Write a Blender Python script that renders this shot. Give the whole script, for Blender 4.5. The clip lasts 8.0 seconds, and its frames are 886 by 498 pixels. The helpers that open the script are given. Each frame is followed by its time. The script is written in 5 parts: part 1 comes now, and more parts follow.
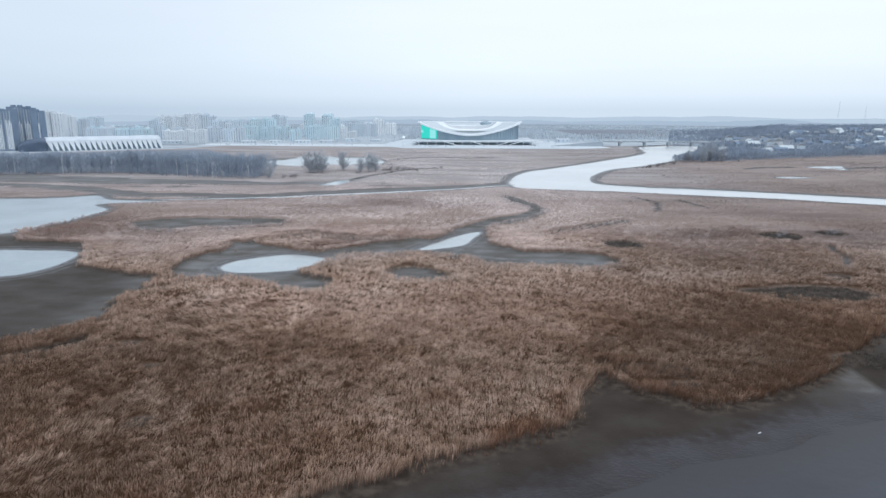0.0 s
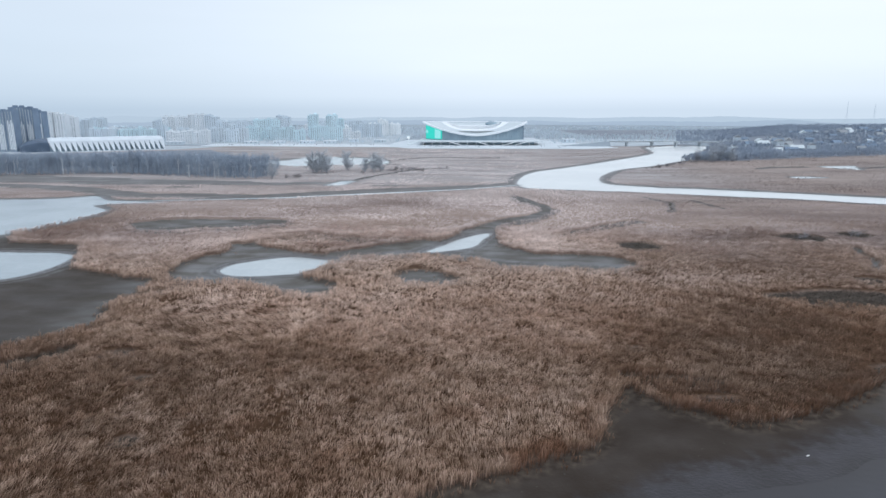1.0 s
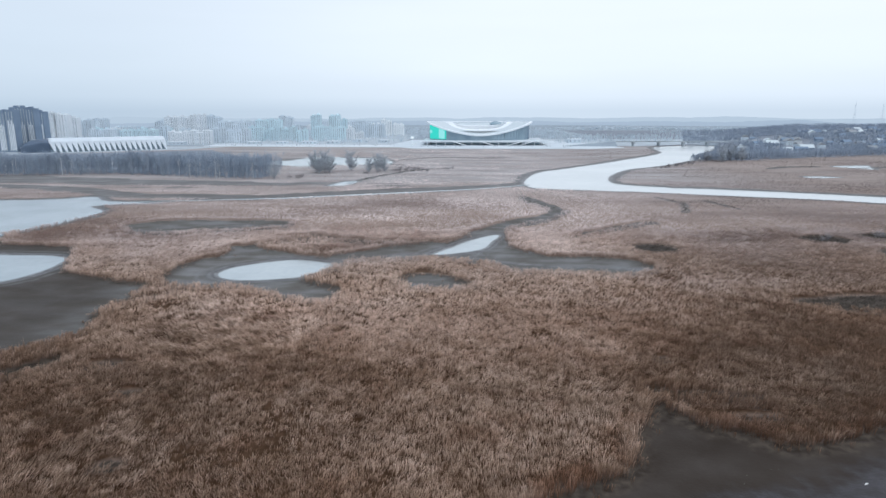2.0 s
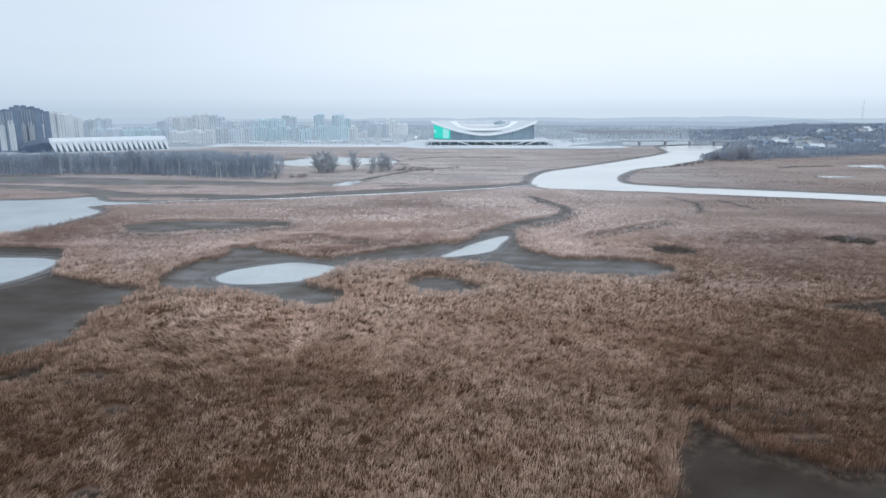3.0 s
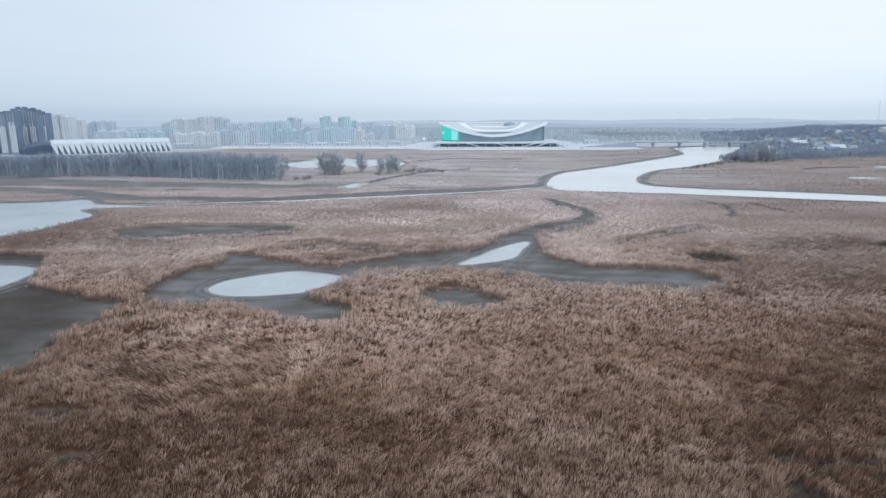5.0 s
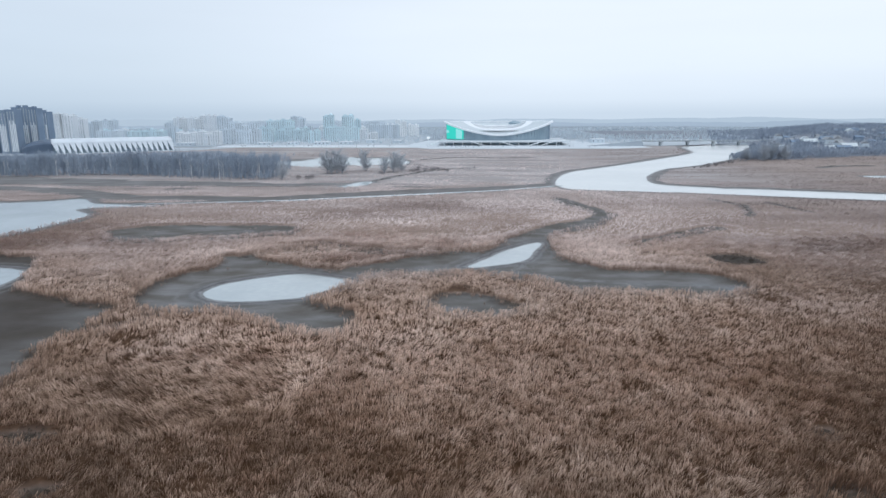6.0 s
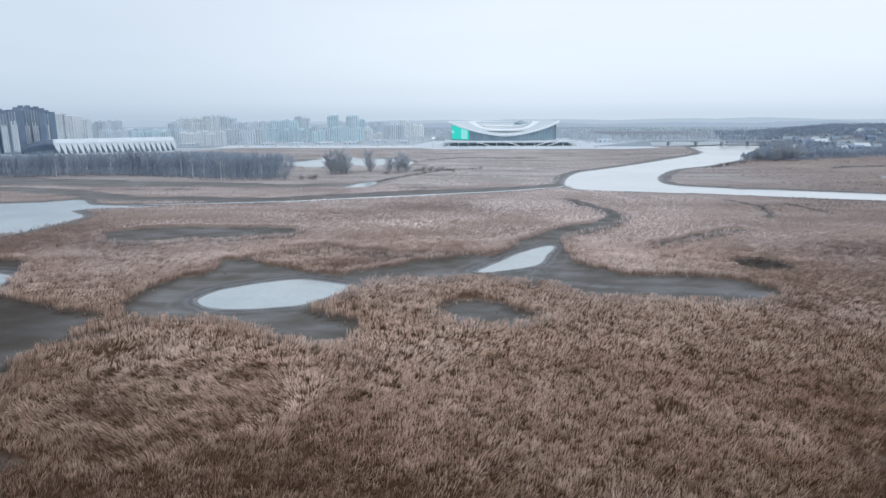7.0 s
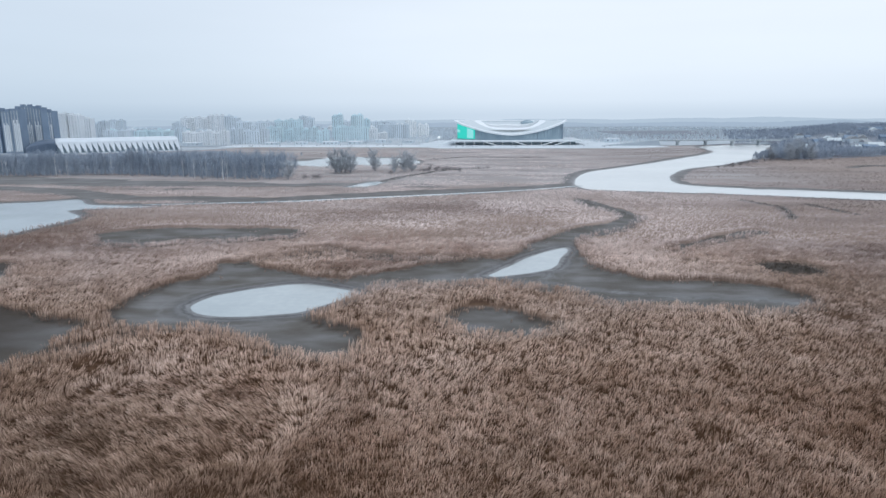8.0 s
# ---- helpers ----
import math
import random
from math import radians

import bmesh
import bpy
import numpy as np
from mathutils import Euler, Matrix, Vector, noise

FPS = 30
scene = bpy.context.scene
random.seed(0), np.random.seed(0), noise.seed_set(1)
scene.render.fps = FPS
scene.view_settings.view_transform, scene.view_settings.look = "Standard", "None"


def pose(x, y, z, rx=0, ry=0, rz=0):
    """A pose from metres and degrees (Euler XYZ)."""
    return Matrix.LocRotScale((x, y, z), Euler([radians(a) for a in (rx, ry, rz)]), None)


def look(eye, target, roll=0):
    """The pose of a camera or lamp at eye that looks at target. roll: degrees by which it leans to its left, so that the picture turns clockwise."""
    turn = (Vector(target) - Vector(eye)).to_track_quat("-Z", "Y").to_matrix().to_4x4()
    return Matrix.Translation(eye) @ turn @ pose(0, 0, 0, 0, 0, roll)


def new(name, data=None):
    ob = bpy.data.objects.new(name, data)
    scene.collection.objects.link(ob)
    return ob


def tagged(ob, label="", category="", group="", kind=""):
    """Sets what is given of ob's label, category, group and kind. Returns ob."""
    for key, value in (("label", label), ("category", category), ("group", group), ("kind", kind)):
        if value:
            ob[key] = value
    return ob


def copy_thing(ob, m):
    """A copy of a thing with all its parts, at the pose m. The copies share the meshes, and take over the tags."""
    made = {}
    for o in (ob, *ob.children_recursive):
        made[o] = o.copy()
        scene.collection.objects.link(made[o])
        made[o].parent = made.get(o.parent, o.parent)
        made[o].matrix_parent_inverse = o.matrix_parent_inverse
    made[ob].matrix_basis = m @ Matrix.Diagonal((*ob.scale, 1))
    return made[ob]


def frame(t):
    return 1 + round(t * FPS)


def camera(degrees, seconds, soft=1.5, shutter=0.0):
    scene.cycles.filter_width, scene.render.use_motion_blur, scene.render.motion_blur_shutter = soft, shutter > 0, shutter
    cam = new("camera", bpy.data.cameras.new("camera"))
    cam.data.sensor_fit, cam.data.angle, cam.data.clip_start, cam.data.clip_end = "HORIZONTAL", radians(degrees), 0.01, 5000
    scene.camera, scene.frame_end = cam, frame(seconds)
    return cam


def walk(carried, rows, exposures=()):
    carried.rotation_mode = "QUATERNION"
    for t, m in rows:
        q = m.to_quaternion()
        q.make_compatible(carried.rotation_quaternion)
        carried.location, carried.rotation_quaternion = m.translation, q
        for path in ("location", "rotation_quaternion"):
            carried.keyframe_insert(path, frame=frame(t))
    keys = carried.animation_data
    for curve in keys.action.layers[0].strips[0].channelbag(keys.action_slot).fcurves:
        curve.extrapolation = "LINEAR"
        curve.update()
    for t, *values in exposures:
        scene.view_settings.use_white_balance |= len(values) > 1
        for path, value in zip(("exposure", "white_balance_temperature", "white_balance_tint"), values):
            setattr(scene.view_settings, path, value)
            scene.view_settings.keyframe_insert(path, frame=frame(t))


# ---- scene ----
cam = camera(69.3, 8.0, soft=1.5)
PATH = [
    (0, (0.560, -0.056, 79.166), (0.529, 1.897, 78.739), 0.09),
    (0.5, (-0.860, 7.088, 77.913), (-0.897, 9.042, 77.487), 0.05),
    (1, (-2.310, 14.277, 76.677), (-2.353, 16.231, 76.253), 0.00),
    (1.5, (-3.785, 21.506, 75.457), (-3.833, 23.460, 75.035), -0.04),
    (3, (-8.280, 43.388, 71.910), (-8.342, 45.343, 71.490), -0.15),
    (3.5, (-9.779, 50.733, 70.767), (-9.846, 52.688, 70.350), -0.18),
    (4, (-11.266, 58.095, 69.646), (-11.337, 60.051, 69.233), -0.21),
    (4.5, (-12.734, 65.471, 68.546), (-12.810, 67.427, 68.136), -0.24),
    (6, (-16.954, 87.634, 65.390), (-17.046, 89.589, 64.978), -0.31),
    (6.5, (-18.276, 95.018, 64.387), (-18.374, 96.973, 63.975), -0.33),
    (7, (-19.543, 102.394, 63.411), (-19.648, 104.349, 63.002), -0.35),
    (7.5, (-20.749, 109.756, 62.462), (-20.861, 111.710, 62.051), -0.36),
    (8, (-21.886, 117.100, 61.541), (-22.006, 119.054, 61.132), -0.37),
]
walk(cam, [(t, look(eye, target, roll)) for t, eye, target, roll in PATH], exposures=[(0, -0.02, 5800, 8), (8, -0.12, 5800, 8)])

# ---- world, sun ----
world = bpy.data.worlds.new("overcast_sky")
scene.world = world
world.use_nodes = True
wn, wl = world.node_tree.nodes, world.node_tree.links
wn.clear()
sky = wn.new("ShaderNodeTexSky")
sky.sky_type, sky.sun_disc = "NISHITA", False
sky.sun_elevation, sky.sun_rotation = radians(52), radians(160)
sky.air_density, sky.dust_density = 1.0, 4.0
coord = wn.new("ShaderNodeTexCoord")
split = wn.new("ShaderNodeSeparateXYZ")
wl.new(coord.outputs["Generated"], split.inputs[0])
cloud = wn.new("ShaderNodeValToRGB")          # cloud deck by elevation: dull at the skyline, pale above
SKY = ((0.0, (0.715, 0.775, 0.825)), (0.02, (0.845, 0.888, 0.92)), (0.06, (0.93, 0.955, 0.97)), (0.13, (0.965, 0.975, 0.985)), (0.3, (0.975, 0.985, 0.995)), (1.0, (0.92, 0.945, 0.985)))
while len(cloud.color_ramp.elements) < len(SKY):
    cloud.color_ramp.elements.new(0.5)
for e, (p, c) in zip(cloud.color_ramp.elements, SKY):
    e.position, e.color = p, (*c, 1)
wl.new(split.outputs["Z"], cloud.inputs[0])
drift = wn.new("ShaderNodeTexNoise")
drift.inputs["Scale"].default_value, drift.inputs["Detail"].default_value = 1.6, 3
stretch = wn.new("ShaderNodeMapping")
stretch.inputs["Scale"].default_value = (1, 1, 7)
wl.new(coord.outputs["Generated"], stretch.inputs[0])
wl.new(stretch.outputs[0], drift.inputs["Vector"])
amount = wn.new("ShaderNodeMapRange")
amount.inputs["To Min"].default_value, amount.inputs["To Max"].default_value = 0.93, 1.07
wl.new(drift.outputs["Fac"], amount.inputs[0])
east = wn.new("ShaderNodeMapRange")           # the overcast thins towards the east
east.interpolation_type = "SMOOTHSTEP"
east.inputs["From Min"].default_value, east.inputs["From Max"].default_value = -0.75, 0.15
wl.new(split.outputs["X"], east.inputs[0])
veil = wn.new("ShaderNodeMix")
veil.data_type = "RGBA"
veil.inputs[6].default_value, veil.inputs[7].default_value = (0.79, 0.835, 0.87, 1), (1.055, 1.05, 1.045, 1)
wl.new(east.outputs[0], veil.inputs[0])
shade = wn.new("ShaderNodeMix")
shade.data_type, shade.blend_type = "RGBA", "MULTIPLY"
shade.inputs[0].default_value = 1.0
wl.new(cloud.outputs[0], shade.inputs[6])
wl.new(veil.outputs[2], shade.inputs[7])
deck = wn.new("ShaderNodeBackground")
wl.new(shade.outputs[2], deck.inputs["Color"])
wl.new(amount.outputs[0], deck.inputs["Strength"])
clear = wn.new("ShaderNodeBackground")
wl.new(sky.outputs[0], clear.inputs["Color"])
clear.inputs["Strength"].default_value = 0.1
both = wn.new("ShaderNodeMixShader")
both.inputs[0].default_value = 0.94
wl.new(clear.outputs[0], both.inputs[1])
wl.new(deck.outputs[0], both.inputs[2])
wout = wn.new("ShaderNodeOutputWorld")
wl.new(both.outputs[0], wout.inputs[0])

sun = new("sun", bpy.data.lights.new("sun", "SUN"))
sun.data.energy, sun.data.angle, sun.data.color = 0.7, radians(25), (1.0, 0.96, 0.9)
sun.matrix_world = look((0, 0, 300), (-105, 288, -90))


# ---- materials ----
def material(name, a, b, scale=1.0, rough=0.85, metal=0.0, detail=6, bump=0.0, bump_scale=8.0, stretch=(1, 1, 1), island=0.0, per_object=0.0, spec=0.3, fine=0.25):
    """Two colours mixed by noise at two scales; island and per_object: spread of brightness from piece to piece."""
    m = bpy.data.materials.new(name)
    m.use_nodes = True
    n, l = m.node_tree.nodes, m.node_tree.links
    bsdf = n["Principled BSDF"]
    bsdf.inputs["Roughness"].default_value, bsdf.inputs["Metallic"].default_value = rough, metal
    bsdf.inputs["Specular IOR Level"].default_value = spec
    geo = n.new("ShaderNodeNewGeometry")
    mp = n.new("ShaderNodeMapping")
    mp.inputs["Scale"].default_value = stretch
    l.new(geo.outputs["Position"], mp.inputs[0])
    big, small = n.new("ShaderNodeTexNoise"), n.new("ShaderNodeTexNoise")
    big.inputs["Scale"].default_value, big.inputs["Detail"].default_value = scale, detail
    small.inputs["Scale"].default_value, small.inputs["Detail"].default_value = scale * 13, 4
    l.new(mp.outputs[0], big.inputs["Vector"])
    l.new(mp.outputs[0], small.inputs["Vector"])
    mix = n.new("ShaderNodeMix")
    mix.data_type = "FLOAT"
    mix.inputs[0].default_value = fine
    l.new(big.outputs["Fac"], mix.inputs[2])
    l.new(small.outputs["Fac"], mix.inputs[3])
    ramp = n.new("ShaderNodeValToRGB")
    ramp.color_ramp.elements[0].position, ramp.color_ramp.elements[0].color = 0.36, (*a, 1)
    ramp.color_ramp.elements[1].position, ramp.color_ramp.elements[1].color = 0.64, (*b, 1)
    l.new(mix.outputs[0], ramp.inputs[0])
    colour = ramp.outputs[0]
    for spread, node, out in ((island, geo, "Random Per Island"), (per_object, None, "Random")):
        if spread:
            node = node or n.new("ShaderNodeObjectInfo")
            mr = n.new("ShaderNodeMapRange")
            mr.inputs["To Min"].default_value, mr.inputs["To Max"].default_value = 1 - spread, 1 + spread
            l.new(node.outputs[out], mr.inputs[0])
            hsv = n.new("ShaderNodeHueSaturation")
            l.new(mr.outputs[0], hsv.inputs["Value"])
            l.new(colour, hsv.inputs["Color"])
            colour = hsv.outputs[0]
    l.new(colour, bsdf.inputs["Base Color"])
    if bump:
        tex, bp = n.new("ShaderNodeTexNoise"), n.new("ShaderNodeBump")
        tex.inputs["Scale"].default_value, tex.inputs["Detail"].default_value = bump_scale, 5
        l.new(geo.outputs["Position"], tex.inputs["Vector"])
        bp.inputs["Strength"].default_value, bp.inputs["Distance"].default_value = bump, 0.3
        l.new(tex.outputs["Fac"], bp.inputs["Height"])
        l.new(bp.outputs[0], bsdf.inputs["Normal"])
    return m


def reed_material():
    """Dry reed: brown stems with shade painted in, pale plumes, patches of straw, rust and grey over the marsh."""
    m = bpy.data.materials.new("dry_reed")
    m.use_nodes = True
    n, l = m.node_tree.nodes, m.node_tree.links
    bsdf = n["Principled BSDF"]
    bsdf.inputs["Roughness"].default_value, bsdf.inputs["Specular IOR Level"].default_value = 0.8, 0.06
    geo = n.new("ShaderNodeNewGeometry")
    patch, middle = n.new("ShaderNodeTexNoise"), n.new("ShaderNodeTexNoise")
    patch.inputs["Scale"].default_value, patch.inputs["Detail"].default_value = 0.016, 5
    middle.inputs["Scale"].default_value, middle.inputs["Detail"].default_value = 0.12, 4
    for t in (patch, middle):
        l.new(geo.outputs["Position"], t.inputs["Vector"])
    r1, r2 = n.new("ShaderNodeValToRGB"), n.new("ShaderNodeValToRGB")
    for r, stops in ((r1, ((0.34, (0.45, 0.305, 0.215)), (0.5, (0.475, 0.345, 0.26)), (0.66, (0.53, 0.405, 0.32)))),
                     (r2, ((0.36, (0.42, 0.295, 0.21)), (0.62, (0.52, 0.395, 0.31))))):
        while len(r.color_ramp.elements) < len(stops):
            r.color_ramp.elements.new(0.5)
        for e, (p, c) in zip(r.color_ramp.elements, stops):
            e.position, e.color = p, (*c, 1)
    l.new(patch.outputs["Fac"], r1.inputs[0])
    l.new(middle.outputs["Fac"], r2.inputs[0])
    mix = n.new("ShaderNodeMix")
    mix.data_type = "RGBA"
    mix.inputs[0].default_value = 0.4
    l.new(r1.outputs[0], mix.inputs[6])
    l.new(r2.outputs[0], mix.inputs[7])
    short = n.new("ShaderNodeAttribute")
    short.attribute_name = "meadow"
    # The pale straw colour also carries haze over the farther reeds.
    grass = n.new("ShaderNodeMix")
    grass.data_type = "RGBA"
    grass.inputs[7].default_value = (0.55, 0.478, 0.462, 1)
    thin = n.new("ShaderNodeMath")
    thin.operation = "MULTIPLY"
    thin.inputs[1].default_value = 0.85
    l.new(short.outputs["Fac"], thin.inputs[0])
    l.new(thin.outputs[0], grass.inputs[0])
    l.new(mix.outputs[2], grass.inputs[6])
    red = n.new("ShaderNodeAttribute")
    red.attribute_name = "rust"
    rusty = n.new("ShaderNodeMix")
    rusty.data_type = "RGBA"
    rusty.inputs[7].default_value = (0.27, 0.115, 0.06, 1)
    l.new(red.outputs["Fac"], rusty.inputs[0])
    l.new(grass.outputs[2], rusty.inputs[6])
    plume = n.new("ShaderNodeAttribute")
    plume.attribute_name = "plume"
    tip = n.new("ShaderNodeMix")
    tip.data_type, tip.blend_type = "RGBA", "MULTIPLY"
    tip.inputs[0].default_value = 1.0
    # Shade deep between the reeds is multiplied into the stem colour.
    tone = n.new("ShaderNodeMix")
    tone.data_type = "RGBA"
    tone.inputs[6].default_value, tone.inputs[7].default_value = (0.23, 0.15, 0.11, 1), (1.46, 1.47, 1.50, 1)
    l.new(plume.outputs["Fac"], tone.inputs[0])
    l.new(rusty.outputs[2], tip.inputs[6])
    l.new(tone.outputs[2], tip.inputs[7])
    mr, hsv = n.new("ShaderNodeMapRange"), n.new("ShaderNodeHueSaturation")
    mr.inputs["To Min"].default_value, mr.inputs["To Max"].default_value = 0.40, 1.55
    tuft = n.new("ShaderNodeAttribute")
    tuft.attribute_name = "tuft"
    l.new(tuft.outputs["Fac"], mr.inputs[0])
    ripe = n.new("ShaderNodeMapRange")         # darker stands are the redder ones
    ripe.inputs["To Min"].default_value, ripe.inputs["To Max"].default_value = 1.16, 0.84
    l.new(tuft.outputs["Fac"], ripe.inputs[0])
    l.new(ripe.outputs[0], hsv.inputs["Saturation"])
    l.new(mr.outputs[0], hsv.inputs["Value"])
    l.new(tip.outputs[2], hsv.inputs["Color"])
    l.new(hsv.outputs[0], bsdf.inputs["Base Color"])
    return m


def ground_material():
    """Straw litter where reeds grow, grey mud where the water has gone, wetter towards the waterline."""
    m = bpy.data.materials.new("marsh_ground")
    m.use_nodes = True
    n, l = m.node_tree.nodes, m.node_tree.links
    bsdf = n["Principled BSDF"]
    geo = n.new("ShaderNodeNewGeometry")

    def noise_ramp(scale, stops, stretch=(1, 1, 1), detail=6):
        mp, tex, r = n.new("ShaderNodeMapping"), n.new("ShaderNodeTexNoise"), n.new("ShaderNodeValToRGB")
        mp.inputs["Scale"].default_value = stretch
        l.new(geo.outputs["Position"], mp.inputs[0])
        l.new(mp.outputs[0], tex.inputs["Vector"])
        tex.inputs["Scale"].default_value, tex.inputs["Detail"].default_value = scale, detail
        while len(r.color_ramp.elements) < len(stops):
            r.color_ramp.elements.new(0.5)
        for e, (p, c) in zip(r.color_ramp.elements, stops):
            e.position, e.color = p, (*c, 1)
        l.new(tex.outputs["Fac"], r.inputs[0])
        return r.outputs[0], tex

    def blend(fac, a, b):
        x = n.new("ShaderNodeMix")
        x.data_type = "RGBA"
        if isinstance(fac, float):
            x.inputs[0].default_value = fac
        else:
            l.new(fac, x.inputs[0])
        l.new(a, x.inputs[6])
        l.new(b, x.inputs[7])
        return x.outputs[2]

    def attribute(name):
        a = n.new("ShaderNodeAttribute")
        a.attribute_name = name
        return a.outputs["Fac"]

    streak, _ = noise_ramp(0.013, ((0.33, (0.17, 0.12, 0.10)), (0.47, (0.29, 0.22, 0.18)), (0.68, (0.41, 0.32, 0.27))), (0.45, 1.2, 1), 8)
    tuft, _ = noise_ramp(0.25, ((0.35, (0.16, 0.115, 0.095)), (0.65, (0.33, 0.255, 0.215))), (1, 1, 1), 8)
    litter = blend(0.45, streak, tuft)
    dry, _ = noise_ramp(0.06, ((0.32, (0.034, 0.025, 0.019)), (0.5, (0.046, 0.036, 0.029)), (0.64, (0.059, 0.048, 0.041)), (0.76, (0.078, 0.068, 0.061))), (1, 1, 1), 7)
    wet, _ = noise_ramp(0.05, ((0.35, (0.031, 0.027, 0.028)), (0.65, (0.052, 0.048, 0.053))), (1, 1, 1), 7)
    _, ragged = noise_ramp(0.3, ((0.0, (0, 0, 0)), (1.0, (1, 1, 1))))
    off = n.new("ShaderNodeMath")
    off.operation = "MULTIPLY_ADD"
    off.inputs[1].default_value, off.inputs[2].default_value = 0.7, -0.35
    l.new(ragged.outputs["Fac"], off.inputs[0])

    def rough_edge(name, lo, hi):
        add, mr = n.new("ShaderNodeMath"), n.new("ShaderNodeMapRange")
        l.new(attribute(name), add.inputs[0])
        l.new(off.outputs[0], add.inputs[1])
        l.new(add.outputs[0], mr.inputs[0])
        mr.inputs["From Min"].default_value, mr.inputs["From Max"].default_value = lo, hi
        mr.interpolation_type = "SMOOTHSTEP"
        return mr.outputs[0]

    pond_mud, _ = noise_ramp(0.07, ((0.33, (0.112, 0.100, 0.087)), (0.5, (0.155, 0.147, 0.139)), (0.68, (0.220, 0.215, 0.213))), (0.7, 1.3, 1), 7)
    dry = blend(attribute("silt"), dry, pond_mud)
    mud = rough_edge("mud", 0.3, 0.7)
    damp = rough_edge("damp", 0.15, 0.75)
    silt, _ = noise_ramp(0.1, ((0.35, (0.17, 0.17, 0.172)), (0.65, (0.25, 0.25, 0.252))), (1, 1, 1), 6)
    waver = n.new("ShaderNodeMath")
    waver.operation = "MULTIPLY_ADD"
    waver.inputs[1].default_value = 0.35
    l.new(off.outputs[0], waver.inputs[0])
    l.new(attribute("rim"), waver.inputs[2])
    tide = n.new("ShaderNodeValToRGB")          # rings left as the water sank
    TIDE = ((0.0, 0.0), (0.3, 0.05), (0.42, 0.4), (0.52, 0.08), (0.66, 0.2), (0.76, 0.75), (0.84, 0.15), (0.93, 0.95), (1.0, 0.7))
    while len(tide.color_ramp.elements) < len(TIDE):
        tide.color_ramp.elements.new(0.5)
    for e, (p, v) in zip(tide.color_ramp.elements, TIDE):
        e.position, e.color = p, (v, v, v, 1)
    l.new(waver.outputs[0], tide.inputs[0])
    ring = tide.outputs[0]
    # Stem mat darkened to imitate shade in the gaps between reeds.
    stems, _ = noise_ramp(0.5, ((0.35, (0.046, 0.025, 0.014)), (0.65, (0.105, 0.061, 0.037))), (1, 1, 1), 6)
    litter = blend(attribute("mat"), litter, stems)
    # Straw and mud turn paler with distance, haze put into their colour.
    hazed_straw, _ = noise_ramp(0.02, ((0.35, (0.31, 0.285, 0.28)), (0.65, (0.46, 0.435, 0.43))), (0.4, 1.5, 1), 7)
    litter = blend(attribute("far_haze"), litter, hazed_straw)
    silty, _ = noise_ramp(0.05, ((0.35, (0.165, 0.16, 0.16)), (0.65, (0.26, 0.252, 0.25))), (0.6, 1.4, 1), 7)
    dry = blend(attribute("far_haze"), dry, silty)
    wet = blend(attribute("far_haze"), wet, silty)
    flat = blend(ring, blend(damp, dry, wet), silt)
    foot_brown, _ = noise_ramp(0.35, ((0.35, (0.034, 0.026, 0.020)), (0.65, (0.098, 0.078, 0.062))), (1, 1, 1), 7)
    flat = blend(rough_edge("fringe", 0.15, 0.95), flat, foot_brown)      # browner and darker along the foot of the reeds
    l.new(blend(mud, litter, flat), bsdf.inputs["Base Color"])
    sheen = n.new("ShaderNodeMapRange")
    sheen.inputs["To Min"].default_value, sheen.inputs["To Max"].default_value = 0.04, 0.16
    l.new(mud, sheen.inputs[0])
    l.new(sheen.outputs[0], bsdf.inputs["Specular IOR Level"])
    gloss = n.new("ShaderNodeMapRange")
    gloss.inputs["To Min"].default_value, gloss.inputs["To Max"].default_value = 0.95, 0.45
    both_wet = n.new("ShaderNodeMath")
    both_wet.operation = "MULTIPLY"
    l.new(mud, both_wet.inputs[0])
    l.new(damp, both_wet.inputs[1])
    l.new(both_wet.outputs[0], gloss.inputs[0])
    l.new(gloss.outputs[0], bsdf.inputs["Roughness"])
    bp, tex = n.new("ShaderNodeBump"), n.new("ShaderNodeTexNoise")
    tex.inputs["Scale"].default_value, tex.inputs["Detail"].default_value = 1.4, 6
    l.new(geo.outputs["Position"], tex.inputs["Vector"])
    l.new(tex.outputs["Fac"], bp.inputs["Height"])
    bp.inputs["Strength"].default_value, bp.inputs["Distance"].default_value = 0.5, 0.4
    l.new(bp.outputs[0], bsdf.inputs["Normal"])
    return m


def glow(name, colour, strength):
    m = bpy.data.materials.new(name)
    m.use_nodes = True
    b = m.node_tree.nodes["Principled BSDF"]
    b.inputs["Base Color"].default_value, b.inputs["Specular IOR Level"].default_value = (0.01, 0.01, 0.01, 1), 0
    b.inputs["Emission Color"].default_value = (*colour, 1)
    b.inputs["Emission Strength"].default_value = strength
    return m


REED = reed_material()
GROUND = ground_material()
ICE = material("thin_ice", (0.39, 0.43, 0.44), (0.48, 0.515, 0.52), 0.03, 0.22, spec=0.5, bump=0.05, bump_scale=0.6)
# Ice greyed and darkened to imitate lens falloff over the western waters.
DIM_ICE = material("dimmed_grey_ice", (0.28, 0.32, 0.34), (0.36, 0.405, 0.425), 0.02, 0.2, spec=0.5, bump=0.05, bump_scale=0.6)
RIVER_ICE = material("river_ice", (0.52, 0.545, 0.545), (0.60, 0.62, 0.615), 0.01, 0.2, spec=0.5, bump=0.05, bump_scale=0.4)
SILT_WATER = material("silty_shallow_water", (0.046, 0.048, 0.058), (0.072, 0.077, 0.092), 0.035, 0.46, spec=0.26, stretch=(0.6, 1.4, 1), bump=0.12, bump_scale=0.5)
_n, _l = SILT_WATER.node_tree.nodes, SILT_WATER.node_tree.links
